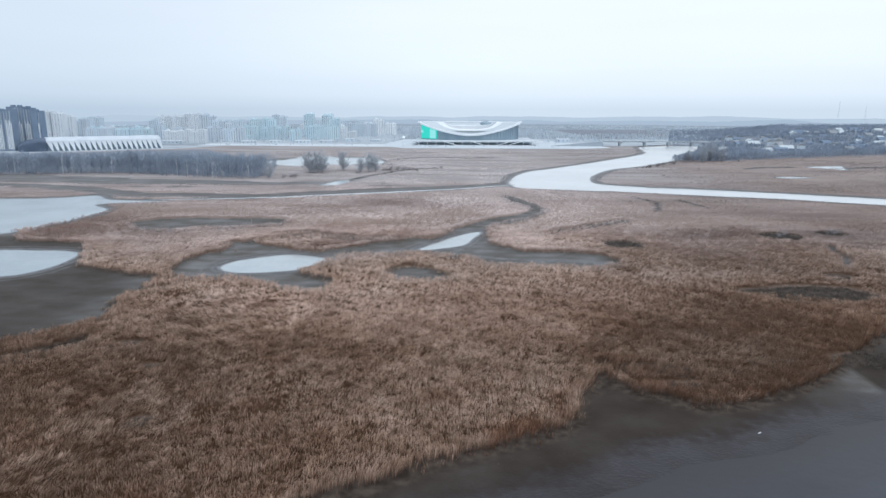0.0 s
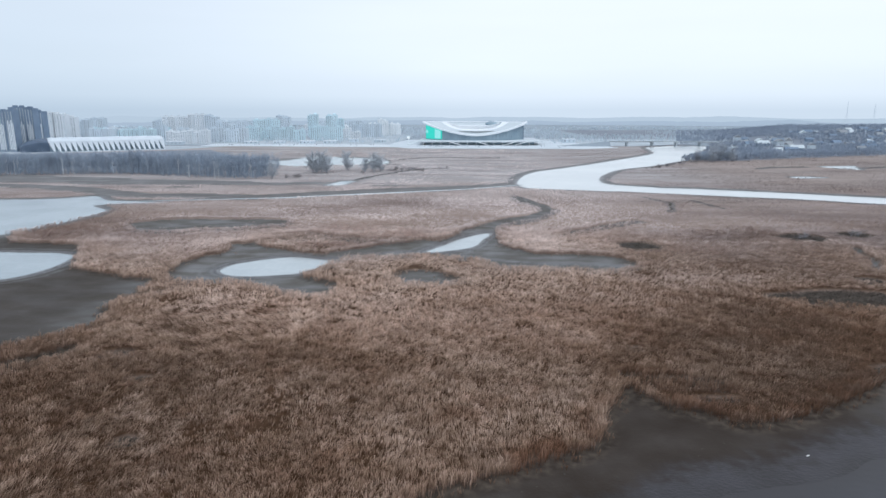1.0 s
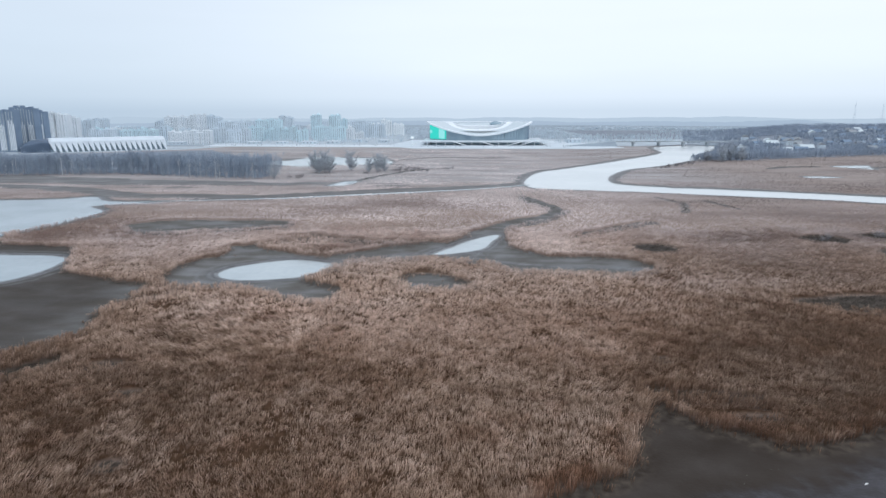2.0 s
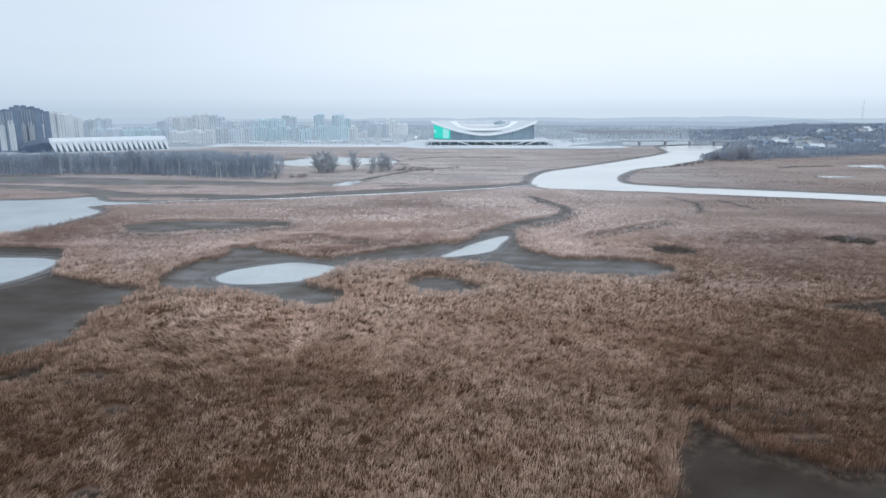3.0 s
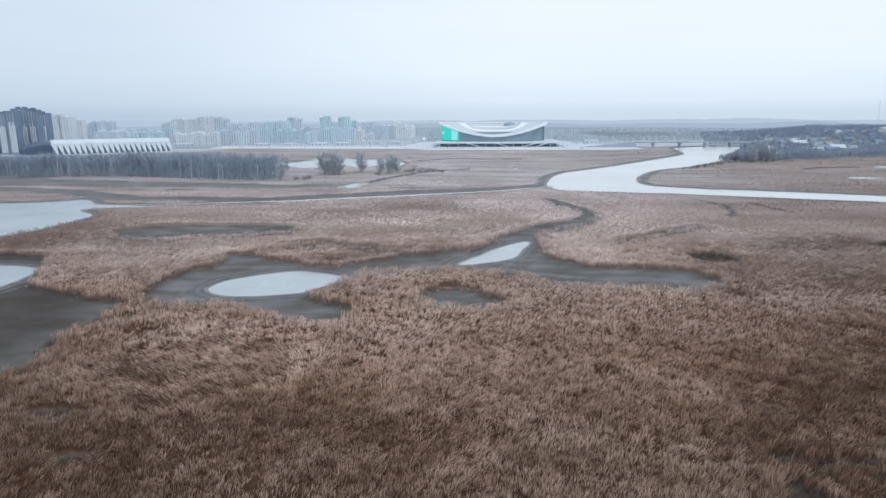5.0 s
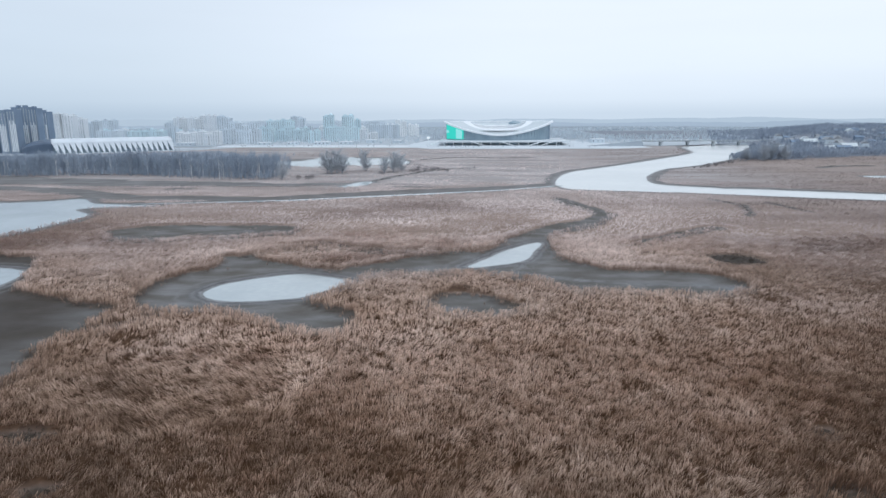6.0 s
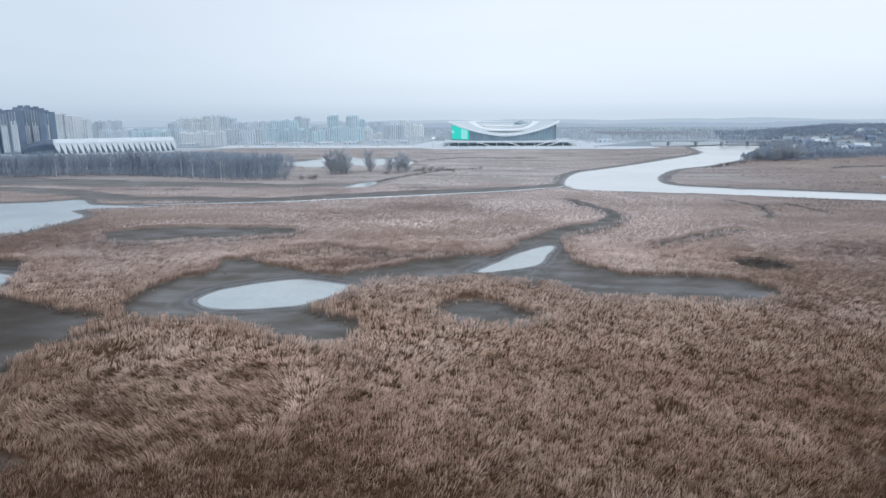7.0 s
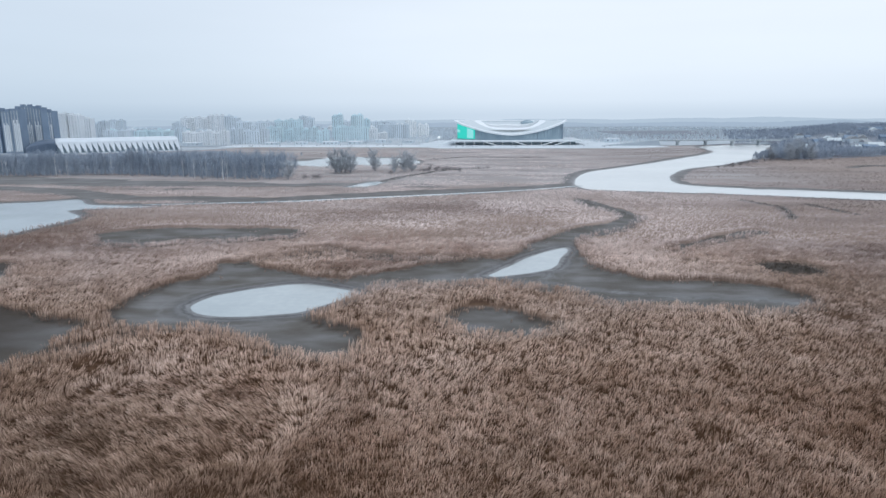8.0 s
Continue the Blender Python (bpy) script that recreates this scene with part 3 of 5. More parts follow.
def build_ground():
    xs = axis([(-9000, 900), (-900, 12), (-420, 4.5), (-250, 2.7), (250, 2.7), (600, 6), (1000, 14), (9000, 900)])
    ys = axis([(-6000, 900), (-100, 12), (90, 2.7), (520, 2.7), (760, 4.5), (1400, 8), (2600, 60), (9000, 900)])
    x, y = (g.ravel() for g in np.meshgrid(xs, ys))
    mud, water, damp, silt, rim = lay(x, y)
    z = 0.25 * (fbm(x / 25, y / 25, 8) - 0.5)
    z = z * smooth(mud, -2, 3) + (-0.42 + 0.12 * (fbm(x / 14, y / 14, 9) - 0.5)) * (1 - smooth(mud, -4, 1))
    z = np.where(water < 12, np.minimum(z, -0.5 + 0.03 * water), z)
    z = np.where(water < -8, -0.74, z)
    # under the reeds lies a thick mat of broken stems, its colour dark with painted shade
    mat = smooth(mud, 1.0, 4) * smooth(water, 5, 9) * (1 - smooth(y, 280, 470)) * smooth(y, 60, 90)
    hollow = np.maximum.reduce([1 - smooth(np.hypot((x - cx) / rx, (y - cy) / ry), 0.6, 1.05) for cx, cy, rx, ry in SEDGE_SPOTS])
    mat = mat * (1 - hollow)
    z = z + 0.85 * mat * (0.7 + 0.6 * fbm(x / 6, y / 6, 15))
    nx = len(xs)
    i = np.arange(nx * (len(ys) - 1)).reshape(-1, nx)[:, :-1].ravel()
    faces = np.stack([i, i + 1, i + nx + 1, i + nx], 1)
    wet_mud = np.maximum(np.clip(0.5 - (mud - 2.5) / 6, 0, 1), 0.8 * hollow)
    silt = silt * (1 - 0.7 * hollow)
    # Haze tint grows with y, held down in the east for lens falloff.
    ob = arrays_object("ground", np.stack([x, y, z], 1), faces, GROUND, attributes=(("mud", wet_mud), ("damp", damp), ("silt", silt), ("rim", rim), ("mat", mat), ("fringe", smooth(mud, -6.0, -0.5) * (0.85 - 0.5 * smooth(y, 260, 360) - 0.35 * smooth(y, 430, 520))), ("far_haze", 0.85 * smooth(y + 60 * (fbm(x / 60, y / 40, 16) - 0.5), 430, 800) * (1 - 0.6 * smooth(x, 200, 380) * (1 - smooth(y, 1050, 1200))))), smooth=True)
    tagged(ob, "flat marsh ground of straw litter and grey mud", "ground", kind="structure")
    quad_x, quad_y = x[i], y[i]
    for name, outline, mat, label in (
            ("water_pond", POND, ICE, "pale frozen pond ringed by grey mud"), ("water_pool", POOL, ICE, "small pale frozen pool in a muddy creek"),
            ("water_west_pond", WEST_POND, DIM_ICE, "pale frozen pond beside a mud flat"), ("water_lake", LAKE, DIM_ICE, "pale frozen lake at the marsh edge"),
            ("water_river", RIVER_UPPER, RIVER_ICE, "pale river winding through the marsh"), ("water_river_reach", RIVER_LOWER, RIVER_ICE, "pale narrow river reach along a mud bank"),
            ("water_far_pond", FAR_POND, ICE, "pale shallow pond behind the bare trees"), ("water_puddle", PUDDLE, ICE, "small pale puddle in the meadow"),
            ("water_east_puddle", EAST_PUDDLE, ICE, "small pale pond in the east meadow"), ("water_east_puddle_near", EAST_PUDDLE_NEAR, ICE, "narrow pale puddle in the east meadow"),
            ("water_shallows", NEAR_WATER, SILT_WATER, "grey-blue silty shallows off the muddy shore")):
        d = distance(outline, quad_x, quad_y)
        keep = faces[d < (16 if name == "water_shallows" else 45 if name == "water_far_pond" else 9)]
        used, back = np.unique(keep, return_inverse=True)
        sheet = np.stack([x[used], y[used], np.full(len(used), -0.504 if name == "water_river_reach" else -0.5)], 1)
        depth = smooth(-distance(outline, x[used], y[used]), -6, 34)
        w = arrays_object(name, sheet, back.reshape(-1, 4), mat, attributes=(("depth", depth),))
        tagged(w, label, "water", kind="structure")
    # thread of ice left in the old channel
    line, v = np.array(OLD_ICE, float), []
    for k, (px, py) in enumerate(line):
        half = 0.6 + 3.2 * math.sin(math.pi * (k + 0.8) / (len(line) + 0.6)) * (0.7 + 0.6 * value_noise(np.array([k * 0.9]), np.array([2.0]), 33)[0])
        v += [(px - 0.3 * half, py + half, 0.02), (px + 0.3 * half, py - half, 0.02)]
    k = 2 * np.arange(len(line) - 1)
    tagged(arrays_object("water_old_channel", np.array(v), np.stack([k, k + 1, k + 3, k + 2], 1), DIM_ICE), "thin thread of pale ice along an old channel", "water", kind="structure")
    return ob


ground = build_ground()


def build_backdrop():
    """Far land lost in haze: fields in haze colour, then rings of ridge and air glowing in haze tones, all beyond the
    city.
    """
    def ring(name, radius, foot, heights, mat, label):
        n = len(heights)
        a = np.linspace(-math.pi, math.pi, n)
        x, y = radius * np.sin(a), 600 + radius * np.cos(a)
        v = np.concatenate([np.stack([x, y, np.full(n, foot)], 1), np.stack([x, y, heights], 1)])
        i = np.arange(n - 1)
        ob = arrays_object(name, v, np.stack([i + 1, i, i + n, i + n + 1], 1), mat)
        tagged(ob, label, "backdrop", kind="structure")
    a = np.linspace(-math.pi, math.pi, 1441)
    roll = fbm(a * 9 + 40, a * 0 + 3, 60, 5)
    fine = fbm(a * 90 + 400, a * 0 + 5, 61, 4)
    # The rings glow in haze colours, though nothing there is a lamp.
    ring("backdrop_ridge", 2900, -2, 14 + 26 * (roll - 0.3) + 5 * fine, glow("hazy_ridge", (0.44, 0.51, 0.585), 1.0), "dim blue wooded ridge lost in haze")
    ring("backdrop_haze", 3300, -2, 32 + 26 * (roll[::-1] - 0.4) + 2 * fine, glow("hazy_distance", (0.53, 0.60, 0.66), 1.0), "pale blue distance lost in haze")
    b = np.linspace(-math.pi, math.pi, 181)
    x0, y0, x1, y1 = 1000 * np.sin(b), 600 + 1000 * np.cos(b), 3400 * np.sin(b), 600 + 3400 * np.cos(b)
    v = np.concatenate([np.stack([x0, y0, b * 0 + 0.12], 1), np.stack([x1, y1, b * 0 + 0.12], 1)])
    i = np.arange(180)
    ob = arrays_object("ground_fields", v, np.stack([i, i + 1, i + 182, i + 181], 1)[:, ::-1], HAZE_PALE)
    tagged(ob, "pale hazed fields far beyond the city", "ground", kind="structure")


# Haze over the far land is mixed into this pale blue base colour.
HAZE_PALE = material("hazed_fields", (0.26, 0.30, 0.34), (0.36, 0.405, 0.445), 0.006, 0.95, stretch=(0.5, 1.6, 1))
build_backdrop()


# ---- reeds ----
def scatter(x0, x1, y0, y1, step, fan, rng):
    xs, ys = np.meshgrid(np.arange(x0, x1, step), np.arange(y0, y1, step))
    x = (xs + rng.uniform(-0.5, 0.5, xs.shape) * step).ravel()
    y = (ys + rng.uniform(-0.5, 0.5, ys.shape) * step).ravel()
    keep = np.abs(x + 8) < fan * y + 30
    return x[keep], y[keep]


def spot_mask(x, y):
    near = np.zeros(x.shape)
    for cx, cy, rx, ry in SEDGE_SPOTS:
        q = np.hypot((x - cx) / rx, (y - cy) / ry) + 0.7 * (fbm(x / 5, y / 5, 31) - 0.5)
        near = np.maximum(near, 1 - smooth(q, 0.6, 1.1))
    return near


def blades(x, y, count, height, width, spread, lean_x, lean_y, tone, rng, fan=0.2, foot=0.0, meadow=0.0):
    """Bent tapering blades, several round each place: vertices, triangles, how far up each vertex lies and the tuft's tone."""
    n = len(x) * count
    dx, dy = rng.normal(0, 1, n), rng.normal(0, 1, n)
    bx, by = np.repeat(x, count) + dx * spread, np.repeat(y, count) + dy * spread
    h = np.repeat(height, count) * rng.uniform(0.78, 1.1, n)
    w = np.repeat(width, count) * rng.uniform(0.6, 1.3, n)
    lx = np.repeat(lean_x, count) + fan * dx * 0.6
    ly = np.repeat(lean_y, count) + fan * dy * 0.6
    a = rng.uniform(0, np.pi, n)
    cx, cy = np.cos(a) * w / 2, np.sin(a) * w / 2
    level = 1 / np.sqrt(1 + 0.8 * (lx ** 2 + ly ** 2))
    z0 = np.repeat(foot * np.ones(len(x)), count) * h * level - 0.1
    mx, my, mz = bx + 0.5 * lx * h, by + 0.5 * ly * h, 0.76 * h * level
    tx, ty, tz = bx + lx * h, by + ly * h, 0.97 * h * level
    v = np.stack([np.stack([bx + 0.15 * lx * z0, by + 0.15 * ly * z0, z0], 1), np.stack([mx - cx, my - cy, mz], 1), np.stack([mx + cx, my + cy, mz], 1), np.stack([tx, ty, tz], 1)], 1).reshape(-1, 3)
    o = np.arange(n)[:, None] * 4
    f = np.stack([o + [0, 2, 1], o + [1, 2, 3]], 1).reshape(-1, 3)
    shade = np.clip(np.repeat(tone, count) + rng.normal(0, 0.11, n) * (1 - 0.85 * np.repeat(meadow * np.ones(len(x)), count)), 0, 1)
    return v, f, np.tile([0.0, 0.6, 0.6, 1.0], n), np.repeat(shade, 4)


def build_reeds():
    rng = np.random.default_rng(4)
    zones = ((100, 250, 0.72, 7, 0.112), (250, 430, 1.06, 6, 0.132), (430, 700, 1.85, 3, 0.21), (700, 1290, 4.4, 3, 0.38))
    for y0, y1, step, count, width in zones:
        seam = 22 if y1 < 500 else 40
        x, y = scatter(-0.75 * y1 - 40, 0.75 * y1 + 40, y0 - (seam if y0 > 100 else 0), y1 + (seam if y1 < 1200 else 0), step, 0.73, rng)
        here = (y0 == 100) | (rng.random(len(y)) < smooth(y, y0 - seam, y0 + seam))
        here &= (y1 > 1200) | (rng.random(len(y)) > smooth(y, y1 - seam, y1 + seam))
        x, y = x[here], y[here]
        mud, water, damp, silt, rim = lay(x, y)
        spot = spot_mask(x, y)
        fine = fbm(x / 1.35, y / 1.35, 40, 2)
        clump = 0.88 * fine + 0.12 * fbm(x / 7, y / 7, 42, 2)
        thin = fbm(x / 22, y / 22, 41)
        stray = rng.random(len(x))
        sunk = np.minimum(distance(MUD_HOLLOW, x, y), distance(MUD_OVAL, x, y))
        keep = ((mud > 0.3) | ((mud > -4) & (stray > 0.9 + 0.09 * smooth(-mud, 0, 4)) & (y < 480)) | ((sunk < 0) & (stray > 0.5 + 0.49 * smooth(-sunk, 0.5, 4.5)))) & (water > 3) & (stray > 1.2 * smooth(spot, 0.2, 0.7)) & (stray > 0.92 * smooth(0.385 - fine, 0, 0.1)) & (stray > 0.7 * smooth(0.3 - thin, 0, 0.1))
        if y0 >= 700:
            keep &= (fbm(x / 60, y / 25, 77) > 0.40) & ~((x < -330) & (y > 850 + (-x - 330) * 0.06))
        x, y, mud, clump, thin = x[keep], y[keep], mud[keep], clump[keep], thin[keep]
        # reeds lodged by wind: beds that lean one way, swirling slowly over the marsh
        swirl = 0.3 + 4.5 * (fbm(x / 55, y / 55, 50, 3) - 0.5) + 2.6 * (fbm(x / 2.4, y / 2.4, 51, 2) - 0.5)
        lodged = 1 - smooth(np.hypot((x + 88) / 42, (y - 232) / 40) + 0.5 * (fbm(x / 14, y / 14, 56) - 0.5), 0.5, 1.0)
        swirl = swirl * (1 - lodged) + lodged * (3.7 + 2.6 * (fbm(x / 7, y / 7, 55, 3) - 0.5))
        bend = 0.04 + 0.2 * fbm(x / 3, y / 3, 58, 2) + 0.22 * smooth(fbm(x / 30, y / 30, 52, 3), 0.58, 0.72) + 0.2 * lodged * (0.4 + 1.2 * fbm(x / 5, y / 5, 54, 2))
        height = 1.5 + 2.1 * clump + 0.7 * fbm(x / 18, y / 18, 53) + 0.35 * (1 - smooth(mud, 1, 5)) + 0.8 * (fbm(x / 4.5, y / 4.5, 68, 2) - 0.5)
        height = height * (0.45 + 0.55 * smooth(mud, -1.5, 0.3))
        # Tone rising with y stands in for haze over the farther reeds.
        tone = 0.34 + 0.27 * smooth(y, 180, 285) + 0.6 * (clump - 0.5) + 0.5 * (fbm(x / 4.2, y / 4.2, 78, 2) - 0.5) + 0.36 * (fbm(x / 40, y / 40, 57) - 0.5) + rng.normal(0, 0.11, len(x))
        troughs = smooth(fbm((x + y) / 3.2, (x - y) / 9, 69, 2), 0.52, 0.68)
        tone = tone - lodged * (0.02 + 0.17 * troughs)
        for cx, cy, rx, ry in ((-84, 383, 18, 10), (-146, 362, 16, 14), (-70, 262, 40, 14), (30, 330, 34, 10), (-4, 226, 72, 36)):
            tone = tone + 0.17 * (1 - smooth(np.hypot((x - cx) / rx, (y - cy) / ry) + 0.5 * (fbm(x / 6, y / 6, 76) - 0.5), 0.5, 1.1))
        # reeds with wet feet along the shore, and a rust-brown stand behind it
        tone = tone - 0.12 * (1 - smooth(distance(SHORE, x, y), 2, 9)) * smooth(x, 0, 20) - 0.13 * (1 - smooth(np.hypot((x - 100) / 60, (y - 214) / 58) + 0.5 * (fbm(x / 18, y / 18, 59) - 0.5), 0.55, 1.15))
        rust = (1 - smooth(distance(SHORE, x, y), 3, 9)) * (0.5 * smooth(x + 12 * (fbm(x / 5, y / 5, 75) - 0.5), 0, 12) * (1 - smooth(x, 24, 36)) + 0.4 * smooth(x, 48, 56) * (1 - smooth(x, 105, 125))) * smooth(fbm(x / 6, y / 6, 71), 0.3, 0.5)
        rust = np.maximum(rust, 0.16 * (1 - smooth(np.hypot((x - 33) / 22, (y - 212) / 12) + 0.8 * (fbm(x / 5, y / 5, 72) - 0.5), 0.4, 1.1)))
        rust = np.maximum(rust, 0.2 * smooth(fbm(x / 9, y / 9, 73, 3), 0.62, 0.75) * (1 - smooth(y, 200, 230)))
        brown = (1 - smooth(distance(SHORE, x, y), 10, 26)) * smooth(x, 34, 52) * (1 - smooth(x, 120, 150))
        tone, rust = tone - 0.1 * brown + 0.14 * (1 - smooth(distance(SHORE, x, y), 2, 6)) * smooth(x, 40, 52), np.maximum(rust, 0.22 * brown * smooth(fbm(x / 7, y / 7, 74), 0.35, 0.6))
        # Flanks darkened and middle lifted to imitate lens falloff.
        tone = tone - 0.12 * rust - 0.24 * smooth(x, 40, 130) * (1 - smooth(y, 330, 460)) - 0.13 * smooth(-x, 55, 120) * (1 - smooth(y, 200, 300)) + 0.24 * (1 - smooth(np.hypot((x - 5) / 115, (y - 268) / 62), 0.4, 1.1))
        # towards the river the reeds give way to short lodged meadow straw, paled to imitate haze
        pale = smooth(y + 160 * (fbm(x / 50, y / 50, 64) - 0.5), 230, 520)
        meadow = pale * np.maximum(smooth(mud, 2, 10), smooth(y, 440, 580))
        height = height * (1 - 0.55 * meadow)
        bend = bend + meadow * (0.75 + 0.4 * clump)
        # Random streaks; the darkening of the flanks imitates lens falloff.
        bands = 0.68 * (fbm(x / 70, y / 16, 66) - 0.5) + 0.3 * (fbm(x / 22, y / 9, 67) - 0.5) - 0.48 * smooth(x, 80, 250) - 0.22 * smooth(-x, 110, 220) * (1 - smooth(y, 480, 580) * (1 - smooth(-x, 180, 300))) - 0.22 * smooth(x, 230, 380) * smooth(y, 550, 700) + 0.16 * (1 - smooth(np.abs(x + 20), 70, 150))
        # browner reeds towards the eastern lobe, darkened further to imitate lens falloff
        wet = smooth(x, 22, 62) * smooth(y, 196, 214) * (1 - smooth(y, 268, 312)) * (0.45 + 1.1 * fbm(x / 22, y / 22, 91))
        tone, rust = tone - 0.15 * wet, np.maximum(rust, 0.2 * wet * smooth(fbm(x / 7, y / 7, 74), 0.3, 0.6))
        rust = np.maximum(rust, 0.2 * fbm(x / 12, y / 12, 92) * smooth(y, 190, 215) * (1 - smooth(y, 265, 320)))
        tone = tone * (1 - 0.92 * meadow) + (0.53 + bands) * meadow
        tone = tone - 0.3 * (1 - smooth(mud, -1, 0.6))
        v, f, up, tuft = blades(x, y, count, height, np.full(len(x), width) * (1 + 0.3 * meadow), 0.36 * step, np.cos(swirl) * bend, np.sin(swirl) * bend, tone, rng,
                                meadow=meadow, foot=0.5 * smooth(mud, 2, 6) * (1 - smooth(meadow, 0.2, 0.7)))
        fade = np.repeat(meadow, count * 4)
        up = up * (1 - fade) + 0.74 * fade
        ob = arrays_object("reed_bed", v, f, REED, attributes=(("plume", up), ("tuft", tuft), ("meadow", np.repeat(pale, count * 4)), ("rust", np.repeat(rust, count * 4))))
        tagged(ob, "dense bed of dry straw-brown reeds with pale plumes", "reeds", kind="stuff")


def build_sedge():
    rng = np.random.default_rng(9)
    xs, ys = [], []
    for cx, cy, rx, ry in SEDGE_SPOTS:
        n = int(2.2 * rx * ry) + 16
        a, r = rng.uniform(0, 2 * np.pi, n), np.sqrt(rng.random(n))
        xs.append(cx + rx * r * np.cos(a))
        ys.append(cy + ry * r * np.sin(a))
    for line, half in CREEKS:
        for (ax, ay), (bx, by) in zip(line, line[1:]):
            n = int(np.hypot(bx - ax, by - ay) * 1.1)
            t = rng.random(n)
            xs.append(ax + (bx - ax) * t + rng.normal(0, half * 0.8, n))
            ys.append(ay + (by - ay) * t + rng.normal(0, half * 0.8, n))
    x, y = np.concatenate(xs), np.concatenate(ys)
    v, f, up, tuft = blades(x, y, 6, 0.3 + 0.9 * rng.random(len(x)), np.full(len(x), 0.17), 0.6, rng.normal(0, 0.3, len(x)), rng.normal(0, 0.3, len(x)), rng.random(len(x)), rng)
    tagged(arrays_object("sedge_patches", v, f, SEDGE), "dark wet sedge in hollows of the reed bed", "sedge", kind="stuff")


build_reeds()
build_sedge()


# ---- where the blocks of flats stand: x from, x to, y, height, kind ----
CITY = [
    (-905, -865, 1210, 78, "dark"), (-856, -824, 1205, 76, "dark"), (-870, -822, 1262, 81, "dark"), (-874, -849, 1330, 73, "dark"), (-935, -895, 1290, 74, "dark"),
    (-1006, -975, 1560, 69, "cream"), (-973, -946, 1566, 66, "cream"), (-1001, -966, 1640, 62, "cream"), (-1004, -965, 1700, 50, "grey"),
    (-1075, -1034, 1900, 52, "grey"), (-914, -845, 1600, 30, "grey"), (-848, -755, 1612, 29, "teal"), (-774, -743, 1650, 36, "grey"),
    (-818, -742, 1800, 58, "cream"), (-736, -692, 1780, 62, "cream"), (-683, -647, 1760, 61, "grey"), (-674, -576, 1500, 30, "cream"),
    (-599, -508, 1565, 33, "grey"), (-538, -500, 1650, 33, "teal"), (-498, -424, 1680, 33, "teal"), (-404, -378, 1600, 29, "teal"),
    (-376, -296, 1662, 34, "teal"), (-528, -489, 1900, 60, "grey"), (-425, -397, 1850, 62, "teal"), (-363, -333, 1800, 62, "teal"),
    (-331, -318, 1815, 51, "teal"), (-334, -321, 1902, 31, "white"), (-318, -297, 1950, 34, "white"), (-294, -278, 1962, 31, "white"),
    (-275, -247, 2004, 37, "white"), (-243, -212, 1980, 48, "white"), (-210, -178, 2010, 34, "white"), (-1150, -1090, 1720, 58, "grey"),
    (-1180, -1120, 1480, 66, "cream"), (-460, -436, 1765, 36, "grey"), (-640, -585, 1880, 44, "grey"), (-930, -860, 1980, 46, "grey"), (-870, -800, 2080, 50, "cream"),
    (-600, -540, 2060, 46, "grey"), (-470, -420, 2120, 44, "grey"),
]


def back_rows():
    """Lower rows of flats in the haze, set between the blocks above."""
    rng, made = random.Random(61), []
    while len(made) < 26:
        y = rng.uniform(1690, 2110)
        x0 = y * rng.uniform(-0.60, -0.13)
        x1 = x0 + rng.choice((34, 51, 68, 85))
        top = rng.choice((15, 18, 27, 27, 30, 36)) if rng.random() < 0.85 else rng.uniform(44, 54)
        if x1 > -190 or any(x0 < b + 8 and x1 > a - 8 and abs(y - c) < 30 for a, b, c, *_ in CITY + made):
            continue
        made.append((round(x0), round(x1), round(y), top, rng.choice(("grey", "grey", "teal", "cream"))))
    return made


CITY += back_rows()


# ---- trees ----
def bare_tree(height, spread, seed, twigs=150, twig_width=0.17, limbs=9, crown_mat=TWIG, name="bare_tree", low=False, bark=BARK):
    """Trunk with limbs, and a crown of thin rising twigs."""
    rng = random.Random(seed)
    thing = new(name)
    bm = bmesh.new()
    joints, p = [], Vector((0, 0, -0.3))
    for k in range(5):
        q = Vector((rng.uniform(-0.4, 0.4) * k * 0.4, rng.uniform(-0.4, 0.4) * k * 0.4, height * 0.82 * (k + 1) / 5))
        tube(bm, p, q, height * 0.016 * (1 - k * 0.17), height * 0.016 * (1 - (k + 1) * 0.17), 5)
        joints.append((p, q))
        p = q
    ends = []
    for k in range(limbs):
        a, b = joints[rng.choice((0, 0, 1, 1, 2, 3) if low else (1, 2, 2, 3, 3, 4))]
        s = a.lerp(b, rng.random())
        ang = rng.uniform(0, 2 * math.pi)
        reach = spread * rng.uniform(0.35, 0.75)
        e = s + Vector((math.cos(ang) * reach, math.sin(ang) * reach, height * rng.uniform(0.1, 0.5 if low else 0.24)))
        tube(bm, s, e, height * (0.0035 if low else 0.006), height * 0.0015, 4)
        ends.append((s, e))
    part("trunk", bm, bark, thing)
    ends.append((joints[3][0], joints[4][1]))
    v, f = [], []
    for k in range(twigs):
        a, b = rng.choice(ends)
        s = a.lerp(b, rng.uniform(0.25, 1.0))
        ang = rng.uniform(0, 2 * math.pi)
        out = spread * rng.uniform(0.05, 0.4)
        e = s + Vector((math.cos(ang) * out, math.sin(ang) * out, height * rng.uniform(0.04, 0.2)))
        e.z = min(e.z, height * rng.uniform(0.9, 1.02))
        side = Vector((-math.sin(ang), math.cos(ang), 0)) if k % 2 else Vector((math.cos(ang), 0.3, 0.4))
        w = side * twig_width * rng.uniform(0.5, 1.2)
        v += [s - w / 2, s + w / 2, e]
        f.append((3 * k, 3 * k + 1, 3 * k + 2))
    ob = arrays_object("crown", np.array([tuple(q) for q in v]), np.array(f), crown_mat, thing)
    return thing


